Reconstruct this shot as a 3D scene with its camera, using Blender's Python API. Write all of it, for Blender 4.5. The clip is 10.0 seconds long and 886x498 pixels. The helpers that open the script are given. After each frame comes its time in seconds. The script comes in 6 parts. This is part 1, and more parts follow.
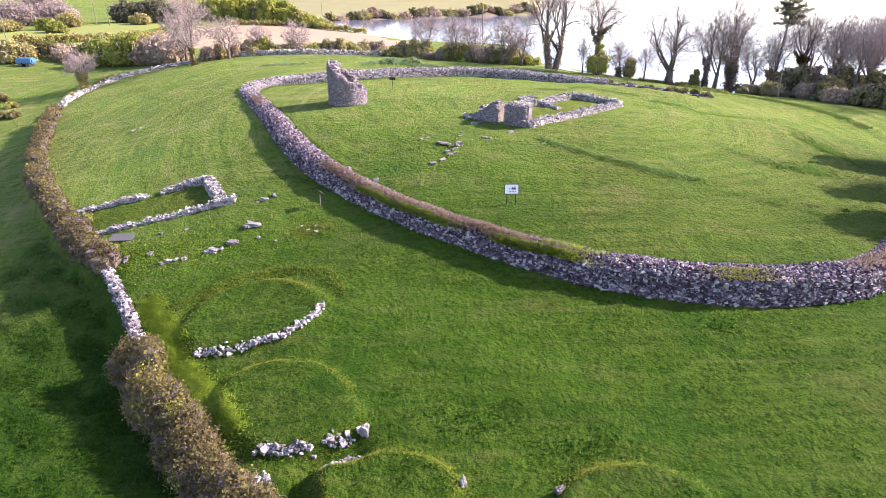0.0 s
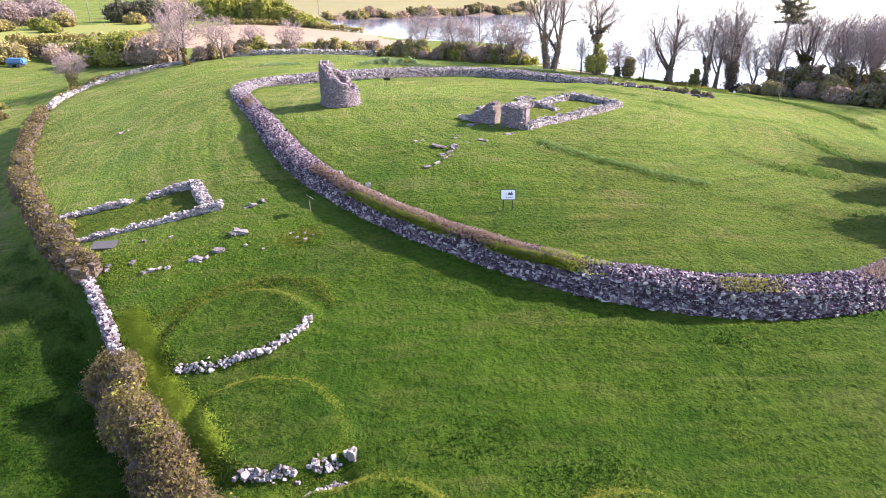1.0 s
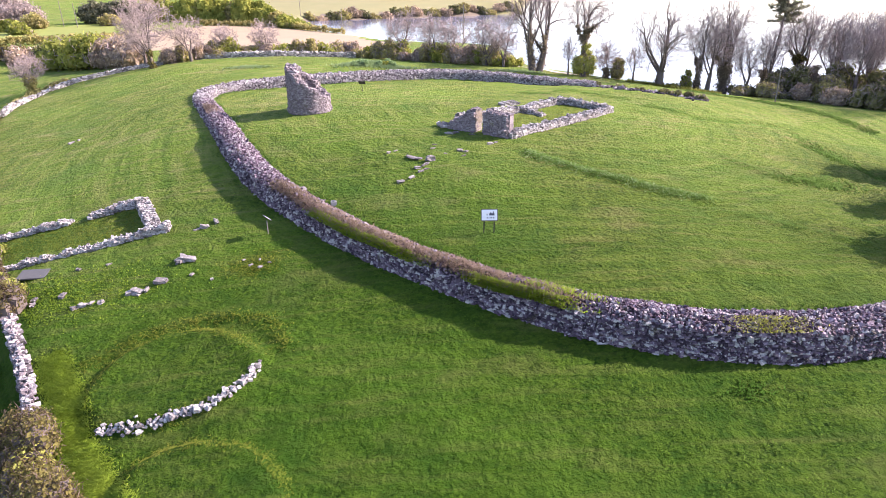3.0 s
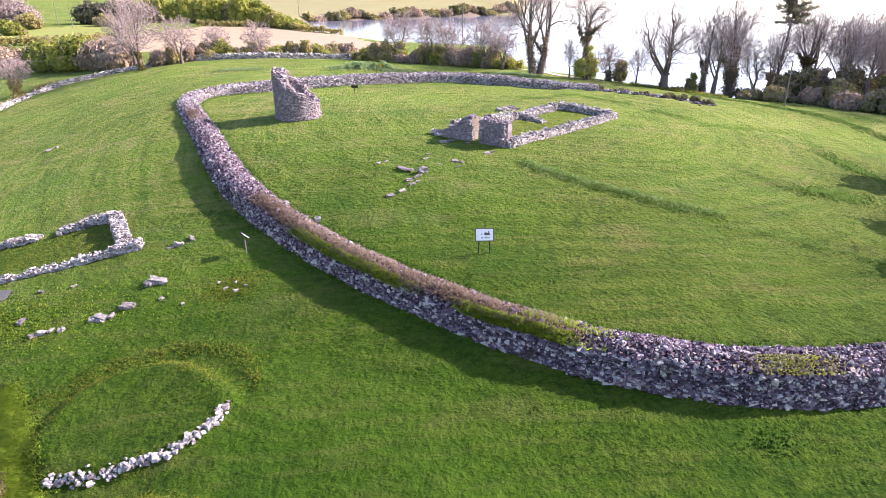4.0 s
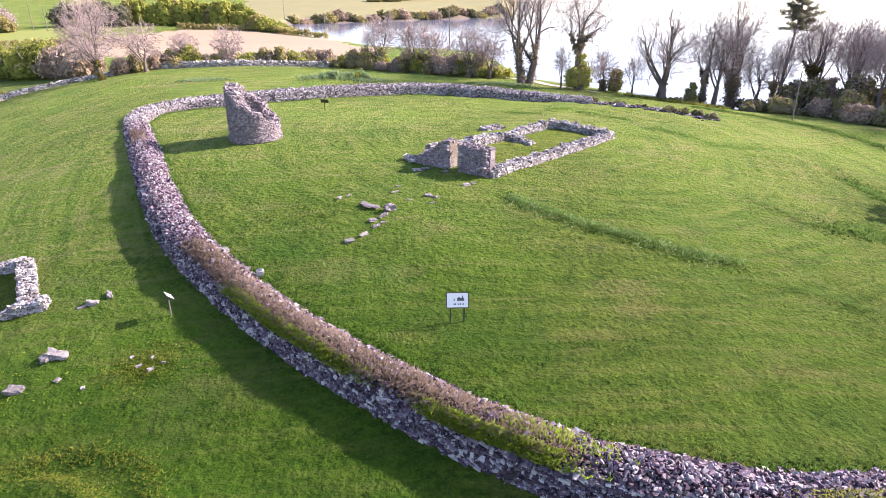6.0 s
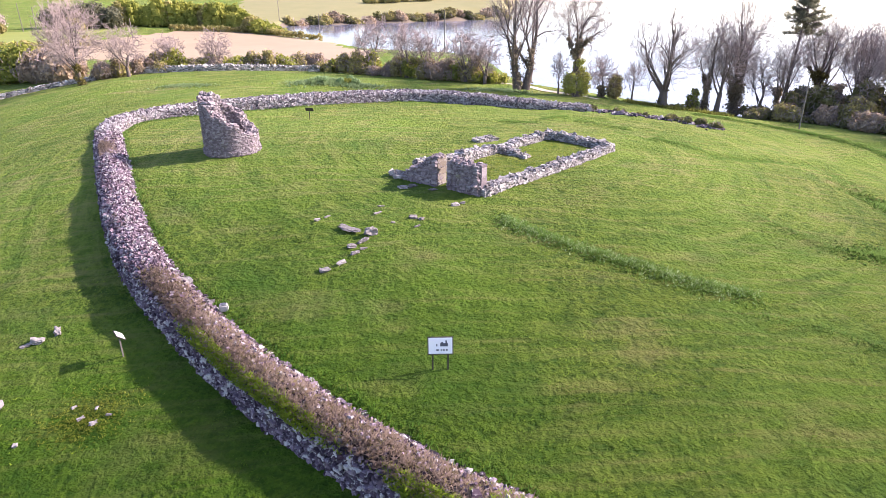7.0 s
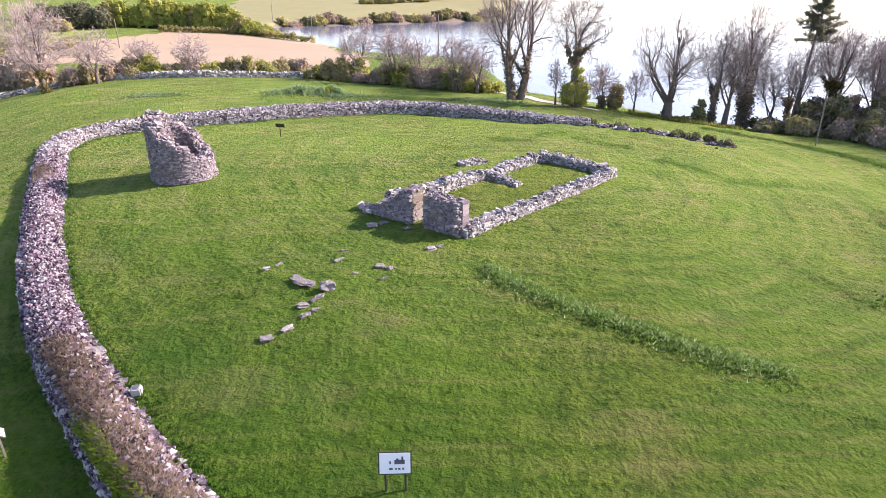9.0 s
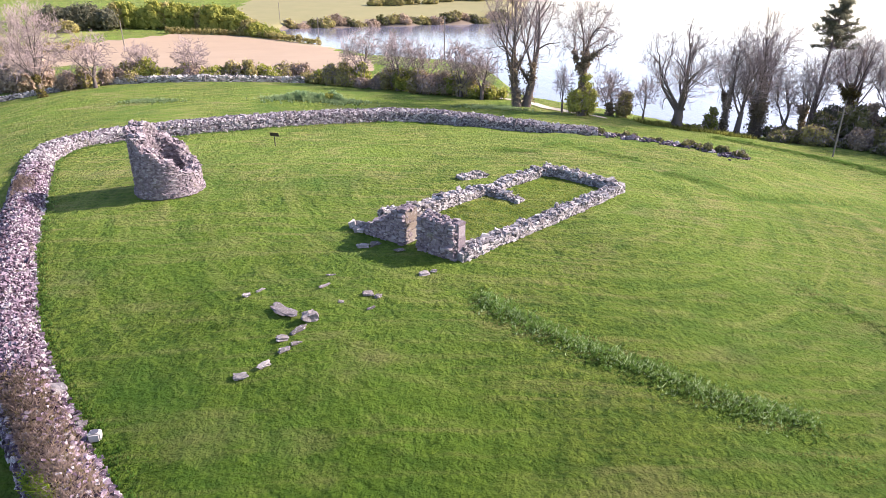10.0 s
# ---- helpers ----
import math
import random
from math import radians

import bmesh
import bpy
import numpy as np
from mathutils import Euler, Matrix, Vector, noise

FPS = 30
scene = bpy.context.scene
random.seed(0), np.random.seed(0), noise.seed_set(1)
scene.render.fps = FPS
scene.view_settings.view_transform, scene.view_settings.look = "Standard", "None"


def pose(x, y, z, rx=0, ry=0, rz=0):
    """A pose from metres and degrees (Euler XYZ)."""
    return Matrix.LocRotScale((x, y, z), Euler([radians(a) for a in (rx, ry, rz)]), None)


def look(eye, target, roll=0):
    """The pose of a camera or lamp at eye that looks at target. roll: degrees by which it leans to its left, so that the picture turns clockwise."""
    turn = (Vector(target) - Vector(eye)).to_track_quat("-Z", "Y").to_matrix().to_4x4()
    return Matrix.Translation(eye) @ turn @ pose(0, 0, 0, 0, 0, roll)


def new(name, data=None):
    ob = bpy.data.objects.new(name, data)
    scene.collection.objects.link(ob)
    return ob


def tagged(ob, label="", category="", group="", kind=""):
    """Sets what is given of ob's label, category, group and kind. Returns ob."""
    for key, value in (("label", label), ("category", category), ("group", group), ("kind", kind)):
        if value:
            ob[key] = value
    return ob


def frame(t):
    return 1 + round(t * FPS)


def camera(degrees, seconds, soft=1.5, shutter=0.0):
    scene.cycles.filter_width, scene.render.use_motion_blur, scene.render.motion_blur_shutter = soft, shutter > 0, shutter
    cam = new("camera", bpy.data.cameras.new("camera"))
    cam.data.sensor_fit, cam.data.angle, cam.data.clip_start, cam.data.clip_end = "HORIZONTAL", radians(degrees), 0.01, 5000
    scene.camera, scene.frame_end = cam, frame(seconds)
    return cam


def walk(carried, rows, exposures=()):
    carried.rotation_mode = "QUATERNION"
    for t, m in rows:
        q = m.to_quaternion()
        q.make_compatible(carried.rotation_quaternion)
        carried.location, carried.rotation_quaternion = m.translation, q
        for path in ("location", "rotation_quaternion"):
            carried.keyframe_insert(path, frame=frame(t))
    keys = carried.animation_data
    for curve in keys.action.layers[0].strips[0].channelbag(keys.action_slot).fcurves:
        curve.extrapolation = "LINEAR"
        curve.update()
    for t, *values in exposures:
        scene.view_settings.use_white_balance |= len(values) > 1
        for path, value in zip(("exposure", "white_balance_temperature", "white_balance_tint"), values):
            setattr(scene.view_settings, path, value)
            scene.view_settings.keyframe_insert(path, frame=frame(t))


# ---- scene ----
cam = camera(70.8, 10.0, soft=0.55)
METRES, EYE, TILT, LEAN, TURN = 26.0, 13.1, -24.0, 0.0, 0.0
ROWS = [
    (0.0, 0.0, 0.0, 0.0, 0.0, 0.0, -0.0),
    (0.5, 0.0043, 0.0257, 0.0095, -0.04, -0.03, 0.04),
    (1.0, 0.0101, 0.0554, 0.0196, -0.14, -0.07, 0.14),
    (1.5, 0.0173, 0.0903, 0.031, -0.33, -0.14, 0.28),
    (2.0, 0.0247, 0.1274, 0.0424, -0.74, -0.11, 0.48),
    (2.5, 0.0327, 0.1712, 0.0564, -1.24, -0.04, 0.72),
    (4.0, 0.0612, 0.3164, 0.1138, -1.15, 0.02, 0.64),
    (4.5, 0.0748, 0.3691, 0.1377, -1.39, 0.03, 0.75),
    (5.0, 0.0861, 0.4235, 0.1626, -1.76, 0.08, 0.85),
    (5.5, 0.0976, 0.4777, 0.1881, -1.8, 0.1, 0.85),
    (7.0, 0.1358, 0.6374, 0.2624, -2.06, 0.24, 0.82),
    (7.5, 0.149, 0.6876, 0.2864, -2.14, 0.25, 0.79),
    (8.0, 0.1619, 0.7351, 0.3094, -2.22, 0.26, 0.79),
    (8.5, 0.1746, 0.7802, 0.3311, -2.25, 0.28, 0.76),
    (9.0, 0.1869, 0.8219, 0.3521, -2.18, 0.25, 0.64),
    (9.5, 0.199, 0.8593, 0.3719, -1.81, 0.27, 0.38),
    (10.0, 0.2123, 0.8931, 0.3908, -1.48, 0.38, 0.21),
]
walk(cam, [(t, pose(0, 0, EYE, TILT, LEAN, TURN) @ pose(METRES * x, METRES * y, METRES * z, 90 + pitch, roll, yaw)) for t, x, y, z, yaw, pitch, roll in ROWS],
     [(0.0, 1.63, 6500, 25), (5.5, 1.60, 6500, 25), (8.0, 1.46, 6500, 24), (10.0, 1.36, 6500, 22)])

# ---- light: low sun from the right and a little ahead, clear pale sky ----
SUN_EL, SUN_AZ = radians(31.8), radians(78.0)   # azimuth from +y towards +x
world = bpy.data.worlds.new("sky")
scene.world = world
world.use_nodes = True
wn = world.node_tree.nodes
sky = wn.new("ShaderNodeTexSky")
sky.sky_type, sky.sun_disc = "NISHITA", False
sky.sun_elevation, sky.sun_rotation = SUN_EL, SUN_AZ
sky.air_density, sky.dust_density, sky.ozone_density = 1.0, 1.3, 1.0
world.node_tree.links.new(sky.outputs[0], wn["Background"].inputs[0])
wn["Background"].inputs[1].default_value = 0.15
sun_data = bpy.data.lights.new("sun", "SUN")
sun_data.energy, sun_data.angle, sun_data.color = 4.8, radians(0.6), (1.0, 0.90, 0.80)
sun = new("sun", sun_data)
to_sun = Vector((math.sin(SUN_AZ) * math.cos(SUN_EL), math.cos(SUN_AZ) * math.cos(SUN_EL), math.sin(SUN_EL)))
sun.matrix_world = look(to_sun * 200, (0, 0, 0))

rng = np.random.default_rng(7)


# ---- materials ----
class Nodes:
    """A node material built step by step."""

    def __init__(self, name, rough=0.85, spec=0.3):
        self.mat = bpy.data.materials.new(name)
        self.mat.use_nodes = True
        self.tree = self.mat.node_tree
        self.bsdf = self.tree.nodes["Principled BSDF"]
        self.bsdf.inputs["Roughness"].default_value = rough
        self.bsdf.inputs["Specular IOR Level"].default_value = spec
        self.geo = self.add("ShaderNodeNewGeometry")
        self.pos = self.geo.outputs["Position"]

    def add(self, kind, **values):
        node = self.tree.nodes.new(kind)
        for k, v in values.items():
            node.inputs[k].default_value = v
        return node

    def link(self, a, b):
        self.tree.links.new(a, b)

    def noise(self, scale, detail=4.0, rough=0.6, vec=None, stretch=None):
        n = self.add("ShaderNodeTexNoise", Scale=scale, Detail=detail, Roughness=rough)
        src = vec or self.pos
        if stretch:
            m = self.add("ShaderNodeMapping")
            m.inputs["Scale"].default_value = stretch
            self.link(src, m.inputs["Vector"])
            src = m.outputs[0]
        self.link(src, n.inputs["Vector"])
        return n.outputs["Fac"]

    def ramp(self, fac, stops):
        r = self.add("ShaderNodeValToRGB")
        els = r.color_ramp.elements
        while len(els) < len(stops):
            els.new(0.5)
        for e, (p, c) in zip(els, stops):
            e.position, e.color = p, (*c, 1)
        self.link(fac, r.inputs[0])
        return r.outputs[0]

    def mix(self, fac, a, b, mode="MIX"):
        m = self.tree.nodes.new("ShaderNodeMix")
        m.data_type, m.blend_type = "RGBA", mode
        for sock, v in ((m.inputs[0], fac), (m.inputs[6], a), (m.inputs[7], b)):
            if isinstance(v, (int, float)):
                sock.default_value = v
            elif isinstance(v, tuple):
                sock.default_value = (*v, 1)
            else:
                self.link(v, sock)
        return m.outputs[2]

    def math(self, op, a, b=0.0):
        m = self.tree.nodes.new("ShaderNodeMath")
        m.operation = op
        for sock, v in ((m.inputs[0], a), (m.inputs[1], b)):
            if isinstance(v, (int, float)):
                sock.default_value = v
            else:
                self.link(v, sock)
        return m.outputs[0]

    def island(self):
        info = self.add("ShaderNodeObjectInfo")
        return self.math("FRACT", self.math("ADD", info.outputs["Random"], self.geo.outputs["Random Per Island"]))

    def done(self, colour, bump=None, strength=0.4, distance=0.03):
        if isinstance(colour, tuple):
            self.bsdf.inputs["Base Color"].default_value = (*colour, 1)
        else:
            self.link(colour, self.bsdf.inputs["Base Color"])
        if bump is not None:
            b = self.add("ShaderNodeBump", Strength=strength, Distance=distance)
            self.link(bump, b.inputs["Height"])
            self.link(b.outputs[0], self.bsdf.inputs["Normal"])
        return self.mat


def sward_and_light(n, c):
    """Deep green lower field; near tuft shadow and far haze painted into the tone."""
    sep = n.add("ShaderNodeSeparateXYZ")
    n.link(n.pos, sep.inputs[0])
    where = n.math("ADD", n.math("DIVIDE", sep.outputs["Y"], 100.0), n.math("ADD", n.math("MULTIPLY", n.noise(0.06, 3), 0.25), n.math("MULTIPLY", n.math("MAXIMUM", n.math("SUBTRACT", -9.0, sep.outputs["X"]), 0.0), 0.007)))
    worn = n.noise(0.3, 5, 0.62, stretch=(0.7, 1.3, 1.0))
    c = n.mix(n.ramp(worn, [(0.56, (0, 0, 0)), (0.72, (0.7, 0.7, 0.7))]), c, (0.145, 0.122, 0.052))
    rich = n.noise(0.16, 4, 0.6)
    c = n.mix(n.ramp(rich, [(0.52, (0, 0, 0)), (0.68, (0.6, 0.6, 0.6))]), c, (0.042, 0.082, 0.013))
    # near multiplier darkens, far one brightens: self-shadow and glare put into colour
    near_tone = n.mix(1.0, c, (0.60, 0.83, 0.47), "MULTIPLY")
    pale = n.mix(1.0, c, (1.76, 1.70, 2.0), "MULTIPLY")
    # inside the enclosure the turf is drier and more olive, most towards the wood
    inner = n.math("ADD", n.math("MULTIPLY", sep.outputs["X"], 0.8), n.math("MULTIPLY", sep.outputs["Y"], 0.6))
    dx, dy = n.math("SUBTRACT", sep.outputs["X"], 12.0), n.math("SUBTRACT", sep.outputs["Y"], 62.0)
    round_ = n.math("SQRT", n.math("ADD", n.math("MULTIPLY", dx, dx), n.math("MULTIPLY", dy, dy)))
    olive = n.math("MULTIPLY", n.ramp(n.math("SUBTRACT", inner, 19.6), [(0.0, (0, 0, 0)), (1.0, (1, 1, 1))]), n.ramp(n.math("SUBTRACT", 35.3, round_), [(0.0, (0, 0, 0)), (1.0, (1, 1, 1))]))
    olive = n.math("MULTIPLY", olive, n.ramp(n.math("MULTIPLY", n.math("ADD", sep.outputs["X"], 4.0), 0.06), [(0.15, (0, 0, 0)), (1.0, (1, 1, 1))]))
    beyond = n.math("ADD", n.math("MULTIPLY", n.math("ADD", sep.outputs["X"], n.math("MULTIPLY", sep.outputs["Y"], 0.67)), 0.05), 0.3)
    near_tone = n.mix(n.ramp(beyond, [(0.46, (1, 1, 1)), (0.52, (0, 0, 0))]), near_tone, n.mix(1.0, near_tone, (0.58, 0.70, 0.6), "MULTIPLY"))
    near_tone = n.mix(olive, near_tone, n.mix(1.0, near_tone, (1.36, 1.09, 1.5), "MULTIPLY"))
    return n.mix(n.ramp(where, [(0.46, (0, 0, 0)), (0.80, (1, 1, 1))]), near_tone, pale)


def grass_ground():
    n = Nodes("meadow_turf", 0.95, 0.06)
    fine = n.noise(9.0, 6, 0.7)
    lump = n.noise(3.6, 5, 0.62)
    mid = n.noise(0.9, 5, 0.6)
    wide = n.noise(0.07, 3, 0.55)
    streak = n.noise(1.0, 4, 0.6, stretch=(0.16, 2.2, 1.0))
    c = n.ramp(fine, [(0.25, (0.040, 0.060, 0.009)), (0.5, (0.068, 0.098, 0.015)), (0.75, (0.116, 0.14, 0.026))])
    c = n.mix(n.ramp(lump, [(0.38, (0.85, 0.85, 0.85)), (0.49, (0, 0, 0))]), c, (0.026, 0.048, 0.010))
    c = n.mix(n.ramp(n.noise(5.2, 3, 0.5), [(0.36, (0.8, 0.8, 0.8)), (0.45, (0, 0, 0))]), c, (0.022, 0.042, 0.008))
    c = n.mix(n.ramp(mid, [(0.4, (0, 0, 0)), (0.7, (0.5, 0.5, 0.5))]), c, (0.118, 0.13, 0.025))
    c = n.mix(n.ramp(n.noise(1.7, 5, 0.65), [(0.37, (0.8, 0.8, 0.8)), (0.47, (0, 0, 0))]), c, (0.030, 0.056, 0.010))
    c = n.mix(n.ramp(wide, [(0.42, (0, 0, 0)), (0.62, (0.6, 0.6, 0.6))]), c, (0.082, 0.128, 0.017))
    c = n.mix(n.ramp(streak, [(0.5, (0, 0, 0)), (0.72, (0.75, 0.75, 0.75))]), c, (0.14, 0.125, 0.046))
    # mowing lines that follow the enclosure
    sep = n.add("ShaderNodeSeparateXYZ")
    n.link(n.pos, sep.inputs[0])
    dx, dy = n.math("SUBTRACT", sep.outputs["X"], 12.0), n.math("SUBTRACT", sep.outputs["Y"], 62.0)
    away = n.math("SQRT", n.math("ADD", n.math("MULTIPLY", dx, dx), n.math("MULTIPLY", dy, dy)))
    ring = n.add("ShaderNodeCombineXYZ")
    n.link(n.math("MULTIPLY", away, 1.5), ring.inputs[0])
    n.link(n.math("MULTIPLY", sep.outputs["X"], 0.16), ring.inputs[1])
    n.link(n.math("MULTIPLY", sep.outputs["Y"], 0.16), ring.inputs[2])
    mown = n.noise(1.0, 4, 0.6, vec=ring.outputs[0])
    c = n.mix(n.ramp(mown, [(0.36, (0.5, 0.5, 0.5)), (0.47, (0, 0, 0))]), c, (0.036, 0.066, 0.011))
    c = n.mix(n.ramp(mown, [(0.54, (0, 0, 0)), (0.68, (0.5, 0.5, 0.5))]), c, (0.135, 0.14, 0.04))
    c = n.mix(1.0, sward_and_light(n, c), (1.09, 1.13, 1.12), "MULTIPLY")
    return n.done(c, n.math("ADD", n.math("MULTIPLY", fine, 0.6), n.math("ADD", n.math("ADD", n.math("MULTIPLY", lump, 1.6), n.math("MULTIPLY", mown, 0.4)), mid)), 1.0, 0.27)


def grass_blades(name, lo, mid, hi, meadow_kind=False):
    n = Nodes(name, 0.75, 0.1)
    r = n.island()
    c = n.ramp(r, [(0.0, lo), (0.55, mid), (1.0, hi)])
    c = n.mix(n.ramp(n.noise(0.35, 3), [(0.42, (0, 0, 0)), (0.68, (0.6, 0.6, 0.6))]), c, hi)
    c = n.mix(n.ramp(n.noise(0.08, 2), [(0.45, (0, 0, 0)), (0.6, (0.5, 0.5, 0.5))]), c, lo)
    if meadow_kind:
        c = n.mix(1.0, sward_and_light(n, c), (0.89, 0.94, 0.82), "MULTIPLY")
    c = n.mix(1.0, c, (1.5, 1.5, 1.5), "MULTIPLY")
    n.done(c)
    tl = n.add("ShaderNodeBsdfTranslucent")
    n.link(c, tl.inputs[0])
    ms = n.add("ShaderNodeMixShader")
    ms.inputs[0].default_value = 0.5
    n.link(n.bsdf.outputs[0], ms.inputs[1])
    n.link(tl.outputs[0], ms.inputs[2])
    n.link(ms.outputs[0], n.tree.nodes["Material Output"].inputs[0])
    return n.mat


def stone_mat(name, dark, base, pale, lichen=0.5, whites=0.75):
    n = Nodes(name, 0.9, 0.25)
    r = n.island()
    c = n.ramp(r, [(0.0, dark), (0.5, base), (1.0, pale)])
    spots = n.noise(8.5, 5, 0.7)
    c = n.mix(n.ramp(spots, [(0.575, (0, 0, 0)), (0.625, (lichen, lichen, lichen))]), c, (0.66, 0.64, 0.64))
    pale_one = n.math("FRACT", n.math("MULTIPLY", r, 17.3))
    c = n.mix(n.ramp(pale_one, [(0.80, (0, 0, 0)), (0.84, (whites, whites, whites))]), c, (0.52, 0.5, 0.48))
    grit = n.noise(38.0, 4, 0.7)
    c = n.mix(n.ramp(grit, [(0.35, (0.55, 0.55, 0.55)), (0.55, (0, 0, 0))]), c, dark)
    moss = n.noise(1.3, 4, 0.6)
    c = n.mix(n.ramp(moss, [(0.6, (0, 0, 0)), (0.75, (0.5, 0.5, 0.5))]), c, (0.16, 0.15, 0.06))
    return n.done(c, n.math("ADD", spots, n.math("MULTIPLY", grit, 0.4)), 0.8, 0.03)


def plain(name, a, b, scale=6.0, rough=0.85, bump=0.4, stretch=None):
    n = Nodes(name, rough)
    f = n.noise(scale, 5, 0.65, stretch=stretch)
    g = n.noise(scale * 0.13, 3, 0.5)
    c = n.mix(f, a, b)
    c = n.mix(n.math("MULTIPLY", g, 0.45), c, tuple(0.6 * v for v in a))
    return n.done(c, f, bump, 0.03)


def water_mat():
    n = Nodes("lough_water", 0.1, 0.6)
    n.bsdf.inputs["IOR"].default_value = 1.33
    w = n.noise(0.5, 5, 0.6, stretch=(1.0, 0.35, 1.0))
    v = n.noise(0.02, 3, 0.5)
    c = n.mix(v, (0.13, 0.135, 0.18), (0.18, 0.18, 0.235))
    return n.done(c, w, 0.25, 0.3)


M_TURF = grass_ground()
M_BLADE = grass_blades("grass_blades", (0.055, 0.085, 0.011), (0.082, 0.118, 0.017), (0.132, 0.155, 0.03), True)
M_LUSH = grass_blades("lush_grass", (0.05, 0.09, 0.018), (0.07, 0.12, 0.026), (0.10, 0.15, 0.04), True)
M_BRIGHT = grass_blades("bright_grass", (0.092, 0.15, 0.013), (0.145, 0.21, 0.02), (0.21, 0.275, 0.036))
M_RIM = grass_blades("rim_grass", (0.085, 0.11, 0.013), (0.13, 0.155, 0.02), (0.19, 0.20, 0.036))
M_STRAW = grass_blades("dead_bracken", (0.085, 0.062, 0.05), (0.155, 0.116, 0.092), (0.24, 0.185, 0.15))
M_HEDGE = grass_blades("hawthorn_leaf", (0.05, 0.04, 0.02), (0.105, 0.088, 0.034), (0.18, 0.16, 0.05))
M_IVY = grass_blades("ivy_leaf", (0.055, 0.06, 0.028), (0.10, 0.10, 0.042), (0.18, 0.17, 0.07))
M_GORSE = grass_blades("gorse_leaf", (0.10, 0.12, 0.026), (0.185, 0.20, 0.044), (0.30, 0.29, 0.07))
M_SHRUB = grass_blades("scrub_leaf", (0.13, 0.11, 0.052), (0.24, 0.21, 0.082), (0.37, 0.33, 0.125))
M_TAN = grass_blades("bare_scrub", (0.16, 0.12, 0.085), (0.28, 0.215, 0.15), (0.42, 0.33, 0.24))
M_COPSE = grass_blades("pale_twigs", (0.17, 0.135, 0.12), (0.26, 0.21, 0.19), (0.36, 0.30, 0.275))
M_NETTLE = grass_blades("nettle_leaf", (0.12, 0.185, 0.085), (0.17, 0.24, 0.11), (0.25, 0.315, 0.15))
M_BRAMBLE = grass_blades("thorn_twigs", (0.055, 0.038, 0.031), (0.105, 0.075, 0.058), (0.18, 0.135, 0.105))
M_JAMB = stone_mat("dressed_stone", (0.13, 0.105, 0.085), (0.19, 0.155, 0.125), (0.26, 0.22, 0.18), 0.3, 0.2)
M_WHITE = stone_mat("whitened_stone", (0.10, 0.09, 0.085), (0.26, 0.24, 0.23), (0.48, 0.46, 0.44), 0.5, 0.8)
M_SLAB = stone_mat("weathered_slab", (0.10, 0.088, 0.09), (0.17, 0.15, 0.15), (0.27, 0.245, 0.24), 0.5, 0.15)
M_PINE = grass_blades("pine_needle", (0.055, 0.058, 0.04), (0.10, 0.10, 0.066), (0.165, 0.16, 0.105))
M_STONE = stone_mat("shale_stone", (0.028, 0.019, 0.029), (0.092, 0.065, 0.092), (0.22, 0.175, 0.215), 0.75, 0.8)
M_FARWALL = stone_mat("lichened_shale", (0.06, 0.048, 0.056), (0.19, 0.16, 0.175), (0.42, 0.385, 0.40), 0.55, 0.7)
M_TOP = stone_mat("purple_shale", (0.03, 0.017, 0.027), (0.125, 0.084, 0.11), (0.32, 0.25, 0.30), 0.45, 0.5)
M_PALE = stone_mat("lichened_stone", (0.085, 0.075, 0.078), (0.22, 0.20, 0.20), (0.45, 0.42, 0.415), 0.55, 0.6)
M_TOWER = stone_mat("tower_stone", (0.125, 0.10, 0.112), (0.19, 0.155, 0.17), (0.28, 0.24, 0.255), 0.3, 0.3)
M_EARTH = plain("wall_core_earth", (0.035, 0.028, 0.028), (0.08, 0.065, 0.06), 9.0)
M_MORTAR = plain("lime_mortar", (0.10, 0.085, 0.083), (0.19, 0.165, 0.158), 9.0)
M_OLDIVY = grass_blades("old_ivy", (0.075, 0.06, 0.048), (0.15, 0.12, 0.09), (0.25, 0.21, 0.14))
M_BARK = plain("bark", (0.09, 0.072, 0.067), (0.20, 0.16, 0.145), 5.0, stretch=(3, 3, 0.6))
M_TWIG = plain("twig_bark", (0.27, 0.21, 0.20), (0.42, 0.335, 0.32), 4.0)
M_FIELD = plain("ploughed_field", (0.29, 0.21, 0.135), (0.38, 0.285, 0.19), 0.8, stretch=(0.3, 1.5, 1))
M_MUD = plain("shore_mud", (0.13, 0.10, 0.075), (0.22, 0.18, 0.13), 1.0)
M_FARGRASS = plain("far_pasture", (0.18, 0.175, 0.07), (0.28, 0.245, 0.115), 0.12)
M_PASTURE = plain("bright_pasture", (0.17, 0.20, 0.04), (0.25, 0.27, 0.06), 0.3)
M_WATER = water_mat()
M_RENDER = plain("grey_render", (0.22, 0.21, 0.2), (0.3, 0.29, 0.28), 3.0)
M_SLATE = plain("slate_slab", (0.06, 0.06, 0.065), (0.11, 0.11, 0.115), 5.0, 0.85)
M_WOOD = plain("dark_post", (0.04, 0.035, 0.03), (0.09, 0.075, 0.06), 8.0)
M_PANEL = plain("white_panel", (0.70, 0.71, 0.72), (0.78, 0.78, 0.78), 2.0, 0.45, 0.05)
M_PRINT = plain("dark_print", (0.05, 0.055, 0.07), (0.12, 0.12, 0.14), 20.0, 0.5, 0.05)
M_POLE = plain("weathered_pole", (0.15, 0.135, 0.12), (0.25, 0.22, 0.19), 6.0)
M_PATH = plain("gravel_path", (0.42, 0.37, 0.28), (0.55, 0.49, 0.38), 3.0)


